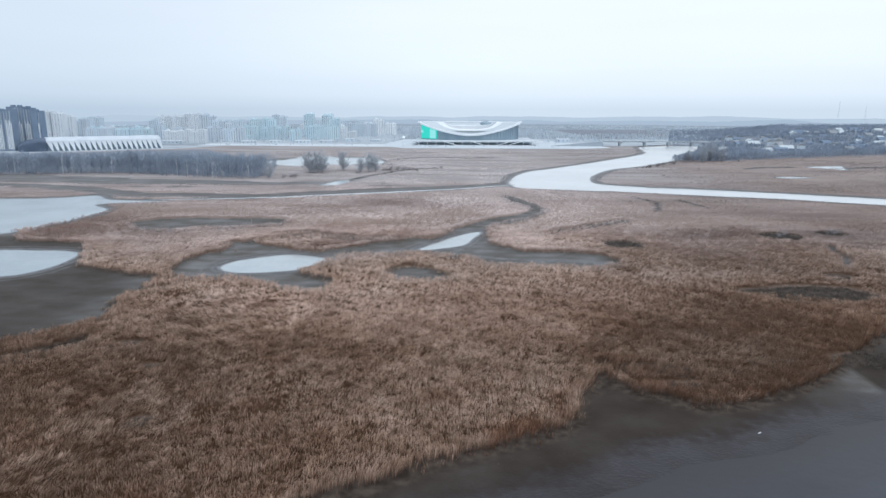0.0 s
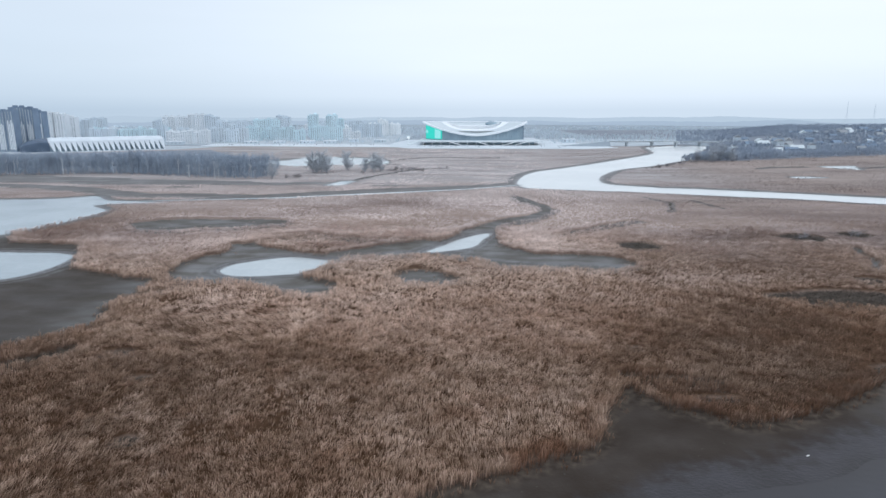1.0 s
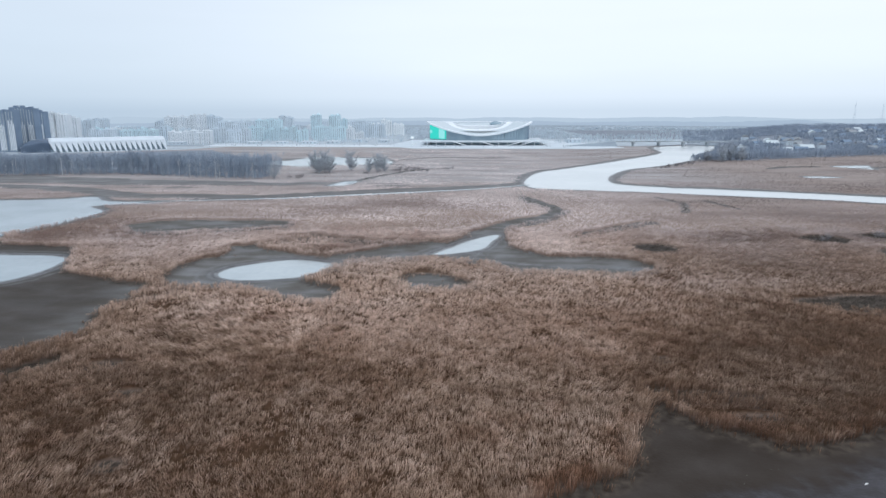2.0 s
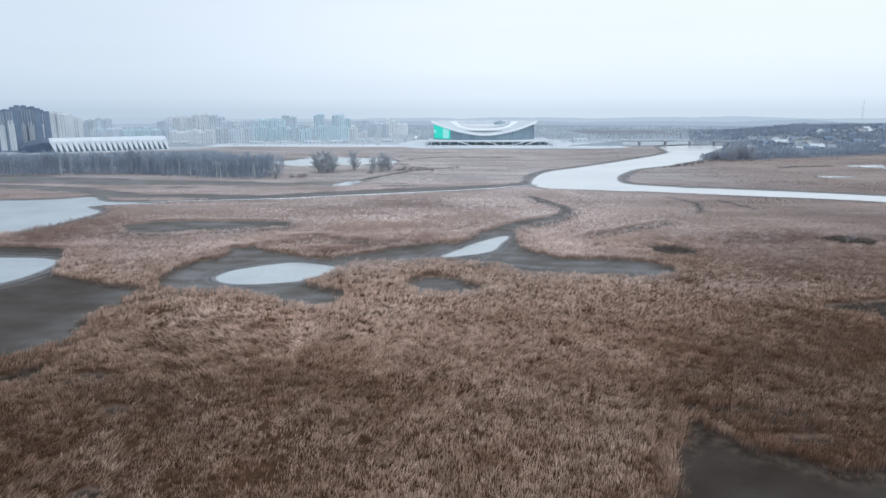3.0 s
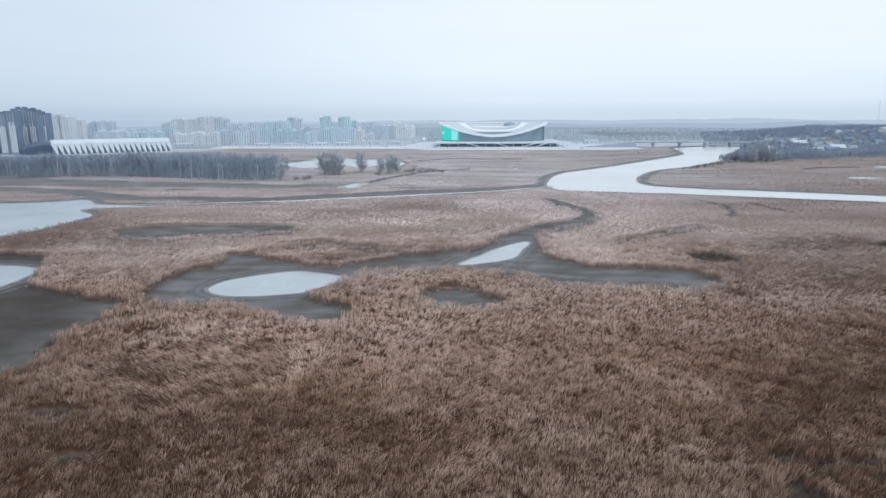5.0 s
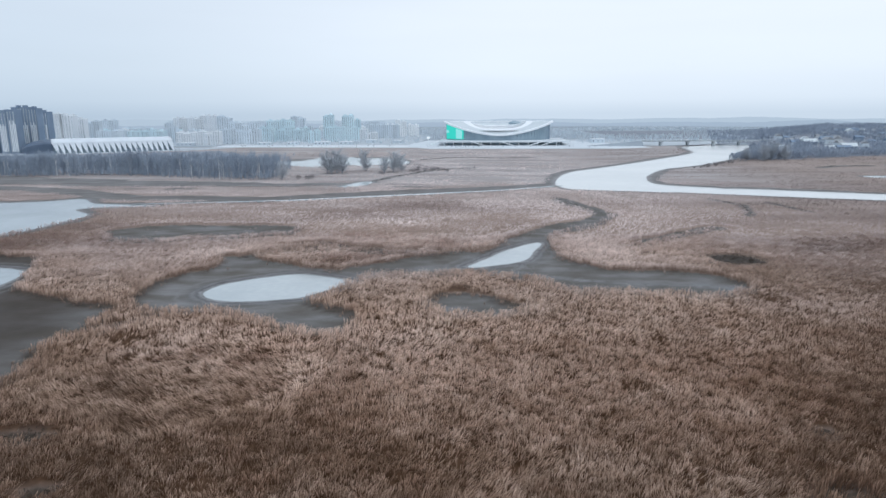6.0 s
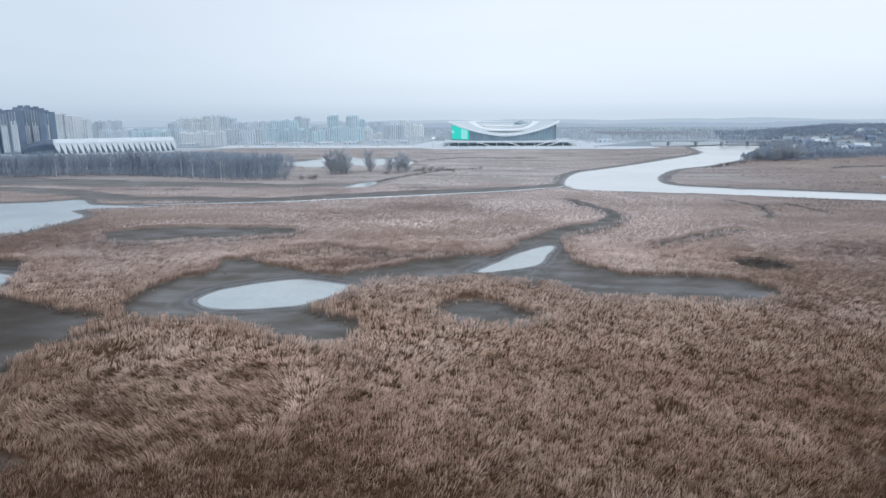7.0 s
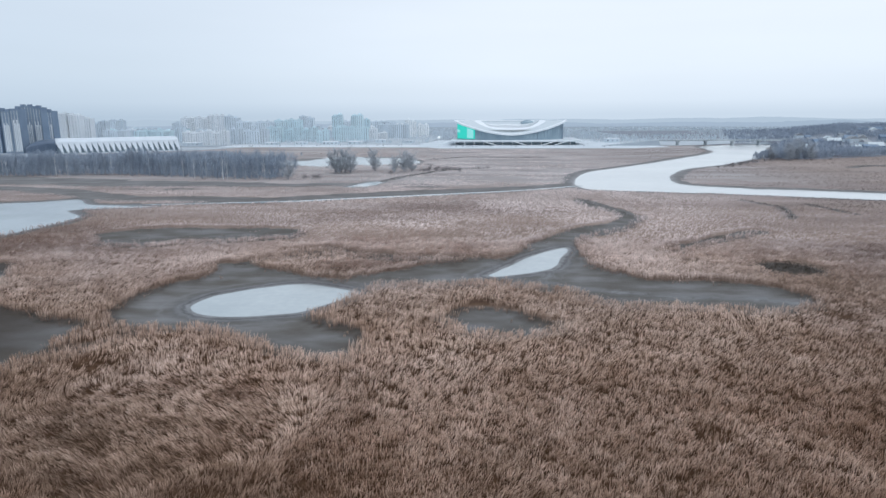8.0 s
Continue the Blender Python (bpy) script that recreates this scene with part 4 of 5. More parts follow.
def hill(x, y):
    """The rise on which the village stands."""
    back = (y - 1010 - (x - 400) * 0.42) / 430
    side = (x / y - 0.37) / 0.13
    return 20 * smooth(np.asarray(back, float), 0.05, 1.0) * smooth(np.asarray(side, float), 0, 1)


def woodland(name, places, heights, twigs, width, mat, label, seed, foot=None):
    """Many bare trees too far and too many to count, as one mesh of trunks and twigs."""
    rng = np.random.default_rng(seed)
    n = len(heights)
    x, y = places
    k = twigs + 1
    bx, by, h = np.repeat(x, k), np.repeat(y, k), np.repeat(heights, k)
    first = np.tile(np.arange(k) == 0, n)
    a, r = rng.uniform(0, 2 * np.pi, n * k), rng.random(n * k)
    s_z = np.where(first, 0, h * rng.uniform(0.12, 0.7, n * k))
    rad = h * 0.16 * r
    sx, sy = bx + np.where(first, 0, np.cos(a) * rad * 0.7), by + np.where(first, 0, np.sin(a) * rad * 0.7)
    ex, ey = bx + np.where(first, 0, np.cos(a) * rad * 1.5), by + np.where(first, 0, np.sin(a) * rad * 1.5)
    ez = np.where(first, h * 0.9, np.minimum(s_z + h * rng.uniform(0.15, 0.4, n * k), h * rng.uniform(0.85, 1.02, n * k)))
    w = np.where(first, h * 0.022, width * rng.uniform(0.5, 1.3, n * k))
    t = rng.uniform(0, np.pi, n * k)
    cx, cy = np.cos(t) * w / 2, np.sin(t) * w / 2
    v = np.stack([np.stack([sx - cx, sy - cy, s_z], 1), np.stack([sx + cx, sy + cy, s_z], 1), np.stack([ex, ey, ez], 1)], 1).reshape(-1, 3)
    if foot is not None:
        v[:, 2] += np.repeat(foot, k * 3)
    ob = arrays_object(name, v, np.arange(n * k * 3).reshape(-1, 3), mat)
    return tagged(ob, label, "trees", kind="stuff")


def grove_front(x):
    """Where the grove ends towards the marsh."""
    return 740 + (-x - 222) * 0.10 + 30 * np.exp(-((x + 410) / 95) ** 2)


def plant_trees():
    rng = random.Random(5)
    # front of the grove in the west: trees that can be told apart
    kinds = [bare_tree(h, s, k, twigs=300, twig_width=0.13, bark=BIRCH_BARK if k == 1 else BARK) for k, (h, s) in enumerate(((28, 7), (26, 6), (30, 7.5), (24, 6), (27, 8)))]
    for k, t in enumerate(kinds):
        tagged(t, "tall bare grey tree in a dense grove", "tree", "trees of the west grove")
        t.matrix_world = pose(-232 - 6 * k, 742 + 3 * (k % 2), 0, 0, 0, 40 * k)
    for k in range(115):
        x = -262 - k * 4.0 + rng.uniform(-2, 2)
        y = grove_front(x) + rng.uniform(-6, 16)
        s = rng.uniform(0.74, 1.0) + 0.22 * float(fbm(np.array([x / 45]), np.array([0.5]), 37)[0])
        copy_thing(kinds[rng.randrange(5)], pose(x, y, 0, 0, 0, rng.uniform(0, 360)) @ Matrix.Scale(s, 4))
    g = np.random.default_rng(12)
    x = g.uniform(-780, -228, 900)
    y = grove_front(x) + 12 + 75 * g.random(900) ** 1.3
    woodland("grove_trees", (x, y), 28 - 0.09 * (y - 12 - grove_front(x)) + 12 * (fbm(x / 40, y / 40, 38) - 0.5) + g.normal(0, 3.0, 900), 60, 0.3, TWIG, "dense grove of tall bare grey trees", 12)
    x = g.uniform(-780, -224, 1300)
    y = grove_front(x) - 3 + 24 * g.random(1300)
    woodland("grove_undergrowth", (x, y), g.uniform(4, 13, 1300), 26, 0.3, TWIG, "bare undergrowth at the foot of the grove", 18)
    x = g.uniform(-950, -300, 900)
    y = g.uniform(860, 1130, 900)
    keep = (y > 850 + (-x - 300) * 0.05) & (fbm(x / 60, y / 40, 97) > 0.42)
    x, y = x[keep], y[keep]
    woodland("grove_scrub", (x, y), g.uniform(4, 9, len(x)), 22, 0.4, TWIG, "bare scrub between the grove and the sports hall", 19)
    # bare trees and bushes in the meadow
    wide = [bare_tree(17, 9, 21, twigs=5200, limbs=50, twig_width=0.085, low=True, crown_mat=GREY_TWIG), bare_tree(16, 8, 22, twigs=4600, limbs=46, twig_width=0.085, low=True, crown_mat=GREY_TWIG)]
    spots = [(-182, 812, 1.05), (-172, 816, 1.12), (-164, 808, 0.9), (-176, 806, 0.8), (-143, 842, 1.0), (-118, 820, 0.75), (-108, 824, 0.95), (-100, 830, 0.85),
             (-213, 742, 0.75), (378, 985, 0.8), (362, 1002, 0.7), (388, 1010, 1.0), (402, 1014, 1.1), (415, 1004, 0.95)]
    for k, (px, py, s) in enumerate(spots):
        t = wide[k] if k < 2 else copy_thing(wide[k % 2], Matrix.Identity(4))
        t.matrix_world = pose(px, py, 0, 0, 0, 70 * k) @ Matrix.Scale(s * 1.6, 4)
        tagged(t, "wide bare tree standing in the dry meadow", "tree", "trees of the meadow")
    bush = bare_tree(5.5, 6, 31, twigs=700, limbs=22, twig_width=0.1, low=True, crown_mat=BROWN_TWIG, name="bare_bush")
    tagged(bush, "low bare brown bush in the meadow", "bush", "bushes of the meadow")
    bush.matrix_world = pose(-190, 747, 0)
    for k in range(70):
        if k < 22:
            bx, by = rng.choice(((-190, 750), (-168, 745), (-120, 800), (-88, 826), (-60, 842), (-20, 860), (206, 403), (244, 413))), None
            bx, by = bx[0] + rng.uniform(-9, 9), bx[1] + rng.uniform(-5, 5)
        elif k < 45:
            bx, by = rng.gauss(-66, 16), rng.gauss(846, 9)
        else:
            bx, by = rng.uniform(230, 360), rng.uniform(990, 1010) - 0.0
            by = 846 + (bx - 210) * 1.12 + rng.uniform(-6, 2)
            bx += 16
        copy_thing(bush, pose(bx, by, 0, 0, 0, rng.uniform(0, 360)) @ Matrix.Scale(rng.uniform(0.5, 1.1), 4))
    # woods round the village in the east, and woods beyond the city
    y = 1000 + 1300 * g.random(14000) ** 1.3
    x = y * g.uniform(0.33, 0.9, 14000)
    back = y - 1010 - (x - 400) * 0.42
    keep = (back > -5) & (fbm(x / 90, y / 60, 91) > 0.38 - 0.25 * (back < 60) + 0.07 * ((back > 70) & (back < 420) & (x > 0.43 * y))) & (lay(x, y)[1] > 8)
    x, y = x[keep], y[keep]
    tall = 9 + 7 * fbm(x / 70, y / 50, 92) + g.uniform(-1, 1.5, len(x))
    near = y < 1480
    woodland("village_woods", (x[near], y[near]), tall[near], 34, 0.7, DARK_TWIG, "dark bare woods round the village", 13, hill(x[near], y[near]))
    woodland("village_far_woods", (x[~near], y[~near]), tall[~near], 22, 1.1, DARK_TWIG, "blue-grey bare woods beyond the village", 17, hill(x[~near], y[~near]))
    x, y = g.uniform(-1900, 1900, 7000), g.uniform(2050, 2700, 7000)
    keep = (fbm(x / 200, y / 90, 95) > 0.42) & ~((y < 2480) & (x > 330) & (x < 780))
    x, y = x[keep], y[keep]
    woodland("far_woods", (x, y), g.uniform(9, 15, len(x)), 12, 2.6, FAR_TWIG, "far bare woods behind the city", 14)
    # trees of the streets and yards
    x, y = g.uniform(-1150, -140, 1500), g.uniform(1435, 2000, 1500)
    clear_of = np.ones(len(x), bool)
    for x0, x1, yy, top, kind in CITY:
        clear_of &= ~((x > x0 - 3) & (x < x1 + 3) & (y > yy - 4) & (y < yy + 22))
    clear_of &= ~((y < 1500) & (x > -570))
    x, y = x[clear_of], y[clear_of]
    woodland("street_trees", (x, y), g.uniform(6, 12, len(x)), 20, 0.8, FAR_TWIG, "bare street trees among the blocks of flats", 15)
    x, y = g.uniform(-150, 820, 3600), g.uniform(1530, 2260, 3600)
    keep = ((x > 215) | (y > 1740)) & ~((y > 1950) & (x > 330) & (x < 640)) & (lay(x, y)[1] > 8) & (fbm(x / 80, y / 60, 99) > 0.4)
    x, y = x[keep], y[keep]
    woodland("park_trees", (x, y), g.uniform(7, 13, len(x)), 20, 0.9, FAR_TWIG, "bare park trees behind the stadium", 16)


plant_trees()


# ---- buildings ----
def tower_block(x0, x1, y, top, kind, label, depth=18, domed=False):
    """A block of flats in sections of uneven height, each with parapet, roof house and upright glazing; white bays on the dark ones."""
    rng = random.Random(int(x0 * 7 + y))
    w = x1 - x0
    thing = new("apartment_block")
    thing.matrix_world = pose((x0 + x1) / 2, y, 0)
    wall, trim = PANELS[kind], PANELS["white" if kind in ("cream", "white") else kind]
    n = max(1, round(w / 17))
    for s in range(n):
        u0, u1 = -w / 2 + s * w / n, -w / 2 + (s + 1) * w / n
        high = top + (rng.choice((-4, -2, 0, 0, 1.5)) if n > 1 else 0)
        front = rng.choice((-1.2, 0, 0, 0.9))
        section = part("section", boxed(u0, u1 - 0.02, front, depth + front, 0, high), wall, thing)
        part("parapet", boxed(u0 - 0.25, u1 + 0.2, front - 0.3, depth + front + 0.3, high, high + 1.2), trim, section)
        mid = (u0 + u1) / 2 + rng.uniform(-2, 2)
        part("roof_house", boxed(mid - 3, mid + 3, front + 5, front + 12, high + 1.2, high + 4.4), wall, section)
        floors, count = int(high / 3), max(2, int((u1 - u0) / 4.6))
        bm, edge = bmesh.new(), []
        for k in range(floors):
            edge += [(-0.18, 3 * k + 0.2), (-0.18, 3 * k + 1.0), (0.02, 3 * k + 1.0), (0.02, 3 * k + 2.7), (-0.18, 3 * k + 2.7)]
        pairs = [(bm.verts.new((-1.0, p - 0.05, q)), bm.verts.new((1.0, p - 0.05, q))) for p, q in edge]
        for k, (p, q) in enumerate(zip(pairs, pairs[1:])):
            bm.faces.new((p[0], p[1], q[1], q[0])).material_index = 0 if k % 5 == 2 else 1
        first = None
        for k in range(count):
            u = u0 + (k + 0.5) * (u1 - u0) / count
            if first is None:
                first = c = part("glazing", bm, DEEP_GLASS, section)
                first.data.materials.append(trim if kind != "dark" else PANELS["grey"])
            else:
                c = first.copy()
                scene.collection.objects.link(c)
                c.parent = section
            c.matrix_basis = pose(u, front, 0)
        if kind == "dark":
            bay, share = (u1 - u0) * rng.uniform(0.6, 0.8), rng.uniform(0.6, 0.8)
            for k in range(4):
                v = mid + bay * ((k + 0.5) / 4 - 0.5)
                column, edge = bmesh.new(), []
                for z in range(4, int(high * (share - 0.06 * (k % 2))), 3):
                    edge += [(-0.5, z), (-0.5, z + 2.2), (-0.1, z + 2.2), (-0.1, z + 3)]
                pairs = [(column.verts.new((v - bay * 0.08, front + p, q)), column.verts.new((v + bay * 0.08, front + p, q))) for p, q in edge]
                for p, q in zip(pairs, pairs[1:]):
                    column.faces.new((p[0], p[1], q[1], q[0]))
                part("light_bay", column, PANELS["white"], section, "white column of balconies")
        if domed:
            bm = bmesh.new()
            bmesh.ops.create_uvsphere(bm, u_segments=16, v_segments=8, radius=1, matrix=Matrix.Translation(((u0 + u1) / 2, depth / 2 + front, high + 1.2)) @ Matrix.Diagonal(((u1 - u0) * 0.36, depth * 0.36, 5.0, 1)))
            part("dome", bm, trim, section, "low domed roof")
    tagged(thing, label, "apartment block", "blocks of flats of the city")
    return thing


DARK_LABEL, CREAM_LABEL = "dark high-rise block of flats with white panels", "pale cream high-rise block of flats"
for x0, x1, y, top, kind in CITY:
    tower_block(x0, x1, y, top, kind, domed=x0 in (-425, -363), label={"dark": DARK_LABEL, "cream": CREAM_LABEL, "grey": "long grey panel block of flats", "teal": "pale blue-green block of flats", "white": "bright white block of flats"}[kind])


def swim_hall():
    """Long hall under a white vault, its side cut into leaning white fins."""
    hall = new("sports_hall")
    hall.matrix_world = pose(-760, 1200, 0, 0, 0, 35)
    length, width, high = 200, 62, 25.5
    profile = [(0, 18.0), (2.2, 20.2), (6.5, 22.3), (15, 24.4), (28, high), (40, 24.6), (52, 19), (60, 10), (62, 0.0)]
    bm = bmesh.new()
    rings = []
    for k in range(31):
        x = length * k / 30
        rings.append([bm.verts.new((x, y, z)) for y, z in profile])
    for a, b in zip(rings, rings[1:]):
        for k in range(len(profile) - 1):
            bm.faces.new((a[k], b[k], b[k + 1], a[k + 1]))
    roof = part("roof", bm, HALL_METAL, hall, "white vaulted metal roof", smooth=True)
    thick = roof.modifiers.new("thickness", "SOLIDIFY")
    thick.thickness = 0.8
    part("side_wall", boxed(1, length - 1, 3.5, 5.5, 0, 18.2), FACADE_GLASS, hall, "blue-grey glazed side wall")
    n = 22
    for k in range(n):
        x = (k + 0.5) * length / n
        fin = bmesh.new()
        w = length / n
        pts = [(x - w * 0.5, 0.0, 18.1), (x + w * 0.5, 0.0, 18.1), (x + w * 0.66, -5.0, 0), (x + w * 0.36, -5.0, 0)]
        lo = [fin.verts.new(p) for p in pts]
        hi = [fin.verts.new((p[0], p[1] + 0.7, p[2])) for p in pts]
        fin.faces.new(lo)
        fin.faces.new(hi[::-1])
        for i in range(4):
            fin.faces.new((lo[i], hi[i], hi[(i + 1) % 4], lo[(i + 1) % 4]))
        part("fin", fin, HALL_METAL, hall)
    for x, name in ((0.6, "end_wall"), (length - 1.4, "end_wall")):
        bm = bmesh.new()
        outline = [(0.8, 0)] + [(y + 0.4 if y < 30 else y - 0.4, z - 0.5) for y, z in profile[:-1]] + [(61, 0)]
        a = [bm.verts.new((x, y, z)) for y, z in outline]
        b = [bm.verts.new((x + 0.8, y, z)) for y, z in outline]
        bm.faces.new(a)
        bm.faces.new(b[::-1])
        for i in range(len(a)):
            j = (i + 1) % len(a)
            bm.faces.new((a[i], b[i], b[j], a[j]))
        part(name, bm, HALL_GLASS, hall, "dark glazed end wall")
    # dark glazed nose that closes the west end
    bm, rings = bmesh.new(), []
    for x, s in ((1.0, 0.97), (-12, 0.95), (-26, 0.86), (-38, 0.68), (-45, 0.42)):
        rings.append([bm.verts.new((x, 30 + (y - 30) * s, z * s)) for y, z in [(0.5, 0)] + profile])
    for a, b in zip(rings, rings[1:]):
        for k in range(len(a) - 1):
            bm.faces.new((a[k], a[k + 1], b[k + 1], b[k]))
    bm.faces.new(rings[-1])
    part("nose", bm, HALL_GLASS, hall, "dark rounded glazed end")
    tagged(hall, "long white vaulted sports hall with leaning fins", "sports hall")


swim_hall()


def stadium():
    arena = new("stadium")
    arena.matrix_world = pose(39, 1566, 0)
    a_out, b_out, a_in, b_in = 124, 92, 64, 46

    def rim(t, inner):
        lift = abs(math.cos(t)) ** 1.7
        front = math.sin(t) < 0
        if inner:
            return Vector((a_in * math.copysign(abs(math.cos(t)) ** 0.7, math.cos(t)), b_in * math.copysign(abs(math.sin(t)) ** 0.7, math.sin(t)), (33 if front else 37) + (15 if front else 11) * abs(math.cos(t)) ** 3))
        return Vector((a_out * math.cos(t), b_out * math.sin(t), (20.5 if front else 47) + (28 if front else 1.5) * lift))

    def ring_sheet(f, g, rows, thickness, mat, name, label=""):
        bm, n = bmesh.new(), 72
        grid = []
        for k in range(n):
            t = 2 * math.pi * k / n
            p, q = f(t), g(t)
            line = []
            for r in range(rows + 1):
                s = r / rows
                v = p.lerp(q, s)
                line.append(bm.verts.new(v))
            grid.append(line)
        for k in range(n):
            for r in range(rows):
                bm.faces.new((grid[k][r], grid[(k + 1) % n][r], grid[(k + 1) % n][r + 1], grid[k][r + 1]))
        ob = part(name, bm, mat, arena, label)
        m = ob.modifiers.new("thickness", "SOLIDIFY")
        m.thickness, m.offset = thickness, 0
        return ob

    band_in = lambda t: rim(t, False).lerp(rim(t, True), 0.09)
    band_up = lambda t: rim(t, False).lerp(rim(t, True), 0.76)
    ring_sheet(lambda t: rim(t, False), band_in, 2, 3.4, WHITE_METAL, "roof_edge", "thick white roof edge")
    ring_sheet(band_in, band_up, 5, 1.2, ROOF_MEMBRANE, "roof", "pale dished membrane roof")
    ring_sheet(band_up, lambda t: rim(t, True) + Vector((0, 0, 0.6)), 2, 1.0, WHITE_METAL, "inner_rim", "bright white rim of the roof opening")
    ring_sheet(lambda t: rim(t, True) + Vector((0, 0, 0.4)), lambda t: rim(t, True) * 0.985 - Vector((0, 0, 7 if math.sin(t) > 0 else 2)), 1, 0.6, WHITE_METAL, "inner_fascia", "white fascia round the roof opening")
    wall_top = lambda t: Vector((a_out * 0.93 * math.cos(t), b_out * 0.93 * math.sin(t), rim(t, False).z - 0.5))
    ring_sheet(lambda t: Vector((a_out * 0.93 * math.cos(t), b_out * 0.93 * math.sin(t), 9)), wall_top, 2, 1.0, FACADE_GLASS, "glass_wall", "blue-grey glazed wall")
    ring_sheet(lambda t: Vector((a_out * 0.9 * math.cos(t), b_out * 0.88 * math.sin(t), 0)), lambda t: Vector((a_out * 0.9 * math.cos(t), b_out * 0.88 * math.sin(t), 9)), 1, 1.0, CONCRETE, "base_wall")
    ring_sheet(lambda t: Vector((52 * math.cos(t), 36 * math.sin(t), 6)), lambda t: Vector((a_out * 0.82 * math.cos(t), b_out * 0.82 * math.sin(t), 30)), 8, 1.0, CONCRETE, "stands", "tiers of seating")
    vent = bmesh.new()
    bmesh.ops.create_uvsphere(vent, u_segments=20, v_segments=8, radius=1, matrix=Matrix.Translation((42, 60, 42.5)) @ Matrix.Diagonal((15, 6, 7, 1)))
    part("scoreboard_house", vent, FACADE_GLASS, arena, "dark rounded housing behind the roof opening", smooth=True)
    # mullions of the glazed wall
    for k in range(40):
        t = math.pi * (1.03 + 0.94 * k / 39)
        p = Vector((a_out * 0.937 * math.cos(t), b_out * 0.937 * math.sin(t), 9))
        part("mullion", tube(bmesh.new(), p, (p.x, p.y, rim(t, False).z - 1), 0.3, 0.3, 4), DARK_CLADDING, arena)
    # media screen on the south-west wall
    bm = bmesh.new()
    cells = []
    for k in range(9):
        t = math.pi * (1.075 + 0.20 * k / 8)
        x, y = a_out * 0.955 * math.cos(t), b_out * 0.955 * math.sin(t)
        cells.append((bm.verts.new((x, y, 11.5)), bm.verts.new((x, y, rim(t, False).z - 3.2))))
    for a, b in zip(cells, cells[1:]):
        bm.faces.new((a[0], b[0], b[1], a[1]))
    s = part("screen", bm, SCREEN, arena, "lit green media screen")
    m = s.modifiers.new("thickness", "SOLIDIFY")
    m.thickness = 0.8
    # pale marks on the screen
    for t0, t1, lo, hi in ((1.085, 1.135, 0.42, 0.62), (1.215, 1.268, 0.06, 0.94)):
        bm, cells = bmesh.new(), []
        for k in range(4):
            t = math.pi * (t0 + (t1 - t0) * k / 3)
            x, y, top = a_out * 0.965 * math.cos(t), b_out * 0.965 * math.sin(t), rim(t, False).z - 3.2
            cells.append((bm.verts.new((x, y, 11.5 + lo * (top - 11.5))), bm.verts.new((x, y, 11.5 + hi * (top - 11.5)))))
        for a, b in zip(cells, cells[1:]):
            bm.faces.new((a[0], b[0], b[1], a[1]))
        part("screen_mark", bm, SCREEN_PALE, s, "pale lit mark")
    # deck on columns round the stadium, with ramps
    bm = bmesh.new()
    outline = [(-128, -118), (-118, -126), (138, -126), (147, -118), (147, 60), (-128, 60)]
    lo = [bm.verts.new((x, y, 7.2)) for x, y in outline]
    hi = [bm.verts.new((x, y, 9.4)) for x, y in outline]
    bm.faces.new(lo[::-1])
    bm.faces.new(hi)
    for i in range(6):
        j = (i + 1) % 6
        bm.faces.new((lo[i], lo[j], hi[j], hi[i]))
    part("deck", bm, FORECOURT, arena, "pale raised deck")
    part("deck_parapet", boxed(-118, 138, -126.4, -125.9, 9.4, 10.6), WHITE_METAL, arena)
    for k in range(14):
        x = -116 + k * 19.4
        part("column", tube(bmesh.new(), (x, -124, 0), (x, -124, 7.2), 0.7, 0.7, 8), WHITE_METAL, arena)
    part("undercroft_wall", boxed(-110, 130, -104, -103, 0, 7.2), FACADE_GLASS, arena, "grey wall under the deck")
    for x, s in ((-152, 1), (-62, -1), (-2, -1), (60, 1), (84, 1)):
        bm = bmesh.new()
        run = 30 if x > -150 else 26
        top, foot = (x + run * s, x) if s > 0 else (x, x + run)
        y0 = -132 if x > -150 else -118
        pts = [(foot, y0, 0.2), (foot, y0 + 6, 0.2), (top, y0 + 6, 9.2), (top, y0, 9.2)]
        a = [bm.verts.new(p) for p in pts]
        b = [bm.verts.new((p[0], p[1], p[2] + 1.4)) for p in pts]
        bm.faces.new(a)
        bm.faces.new(b[::-1])
        for i in range(4):
            j = (i + 1) % 4
            bm.faces.new((a[i], b[i], b[j], a[j]))
        part("ramp", bm, WHITE_METAL, arena, "white stair ramp")
    tagged(arena, "large stadium with dished pale roof and lit screen", "stadium")


stadium()


# ---- forecourt, road, bridge ----
def slab(name, outline, z, mat, label, category):
    bm = bmesh.new()
    lo = [bm.verts.new((x, y, -0.6)) for x, y in outline]
    hi = [bm.verts.new((x, y, z)) for x, y in outline]
    bm.faces.new(hi)
    for i in range(len(lo)):
        j = (i + 1) % len(lo)
        bm.faces.new((lo[i], lo[j], hi[j], hi[i]))
    return tagged(mesh_object(name, bm, mat), label, category, kind="structure")


slab("pavement", [(-560, 1412), (-130, 1372), (-100, 1330), (250, 1318), (330, 1360), (300, 1500), (200, 1720), (-130, 1720), (-160, 1480), (-560, 1490)], 0.5, FORECOURT, "pale concrete forecourt round the stadium", "pavement")
slab("pavement_yards", [(-1250, 1475), (-145, 1491), (-135, 2120), (-1250, 2120)], 0.3, YARD, "grey streets and yards between the blocks", "pavement")
slab("pavement_hall", [(-1250, 1150), (-790, 1140), (-560, 1290), (-500, 1402), (-1250, 1436)], 0.25, YARD, "grey paved ground round the sports hall", "pavement")


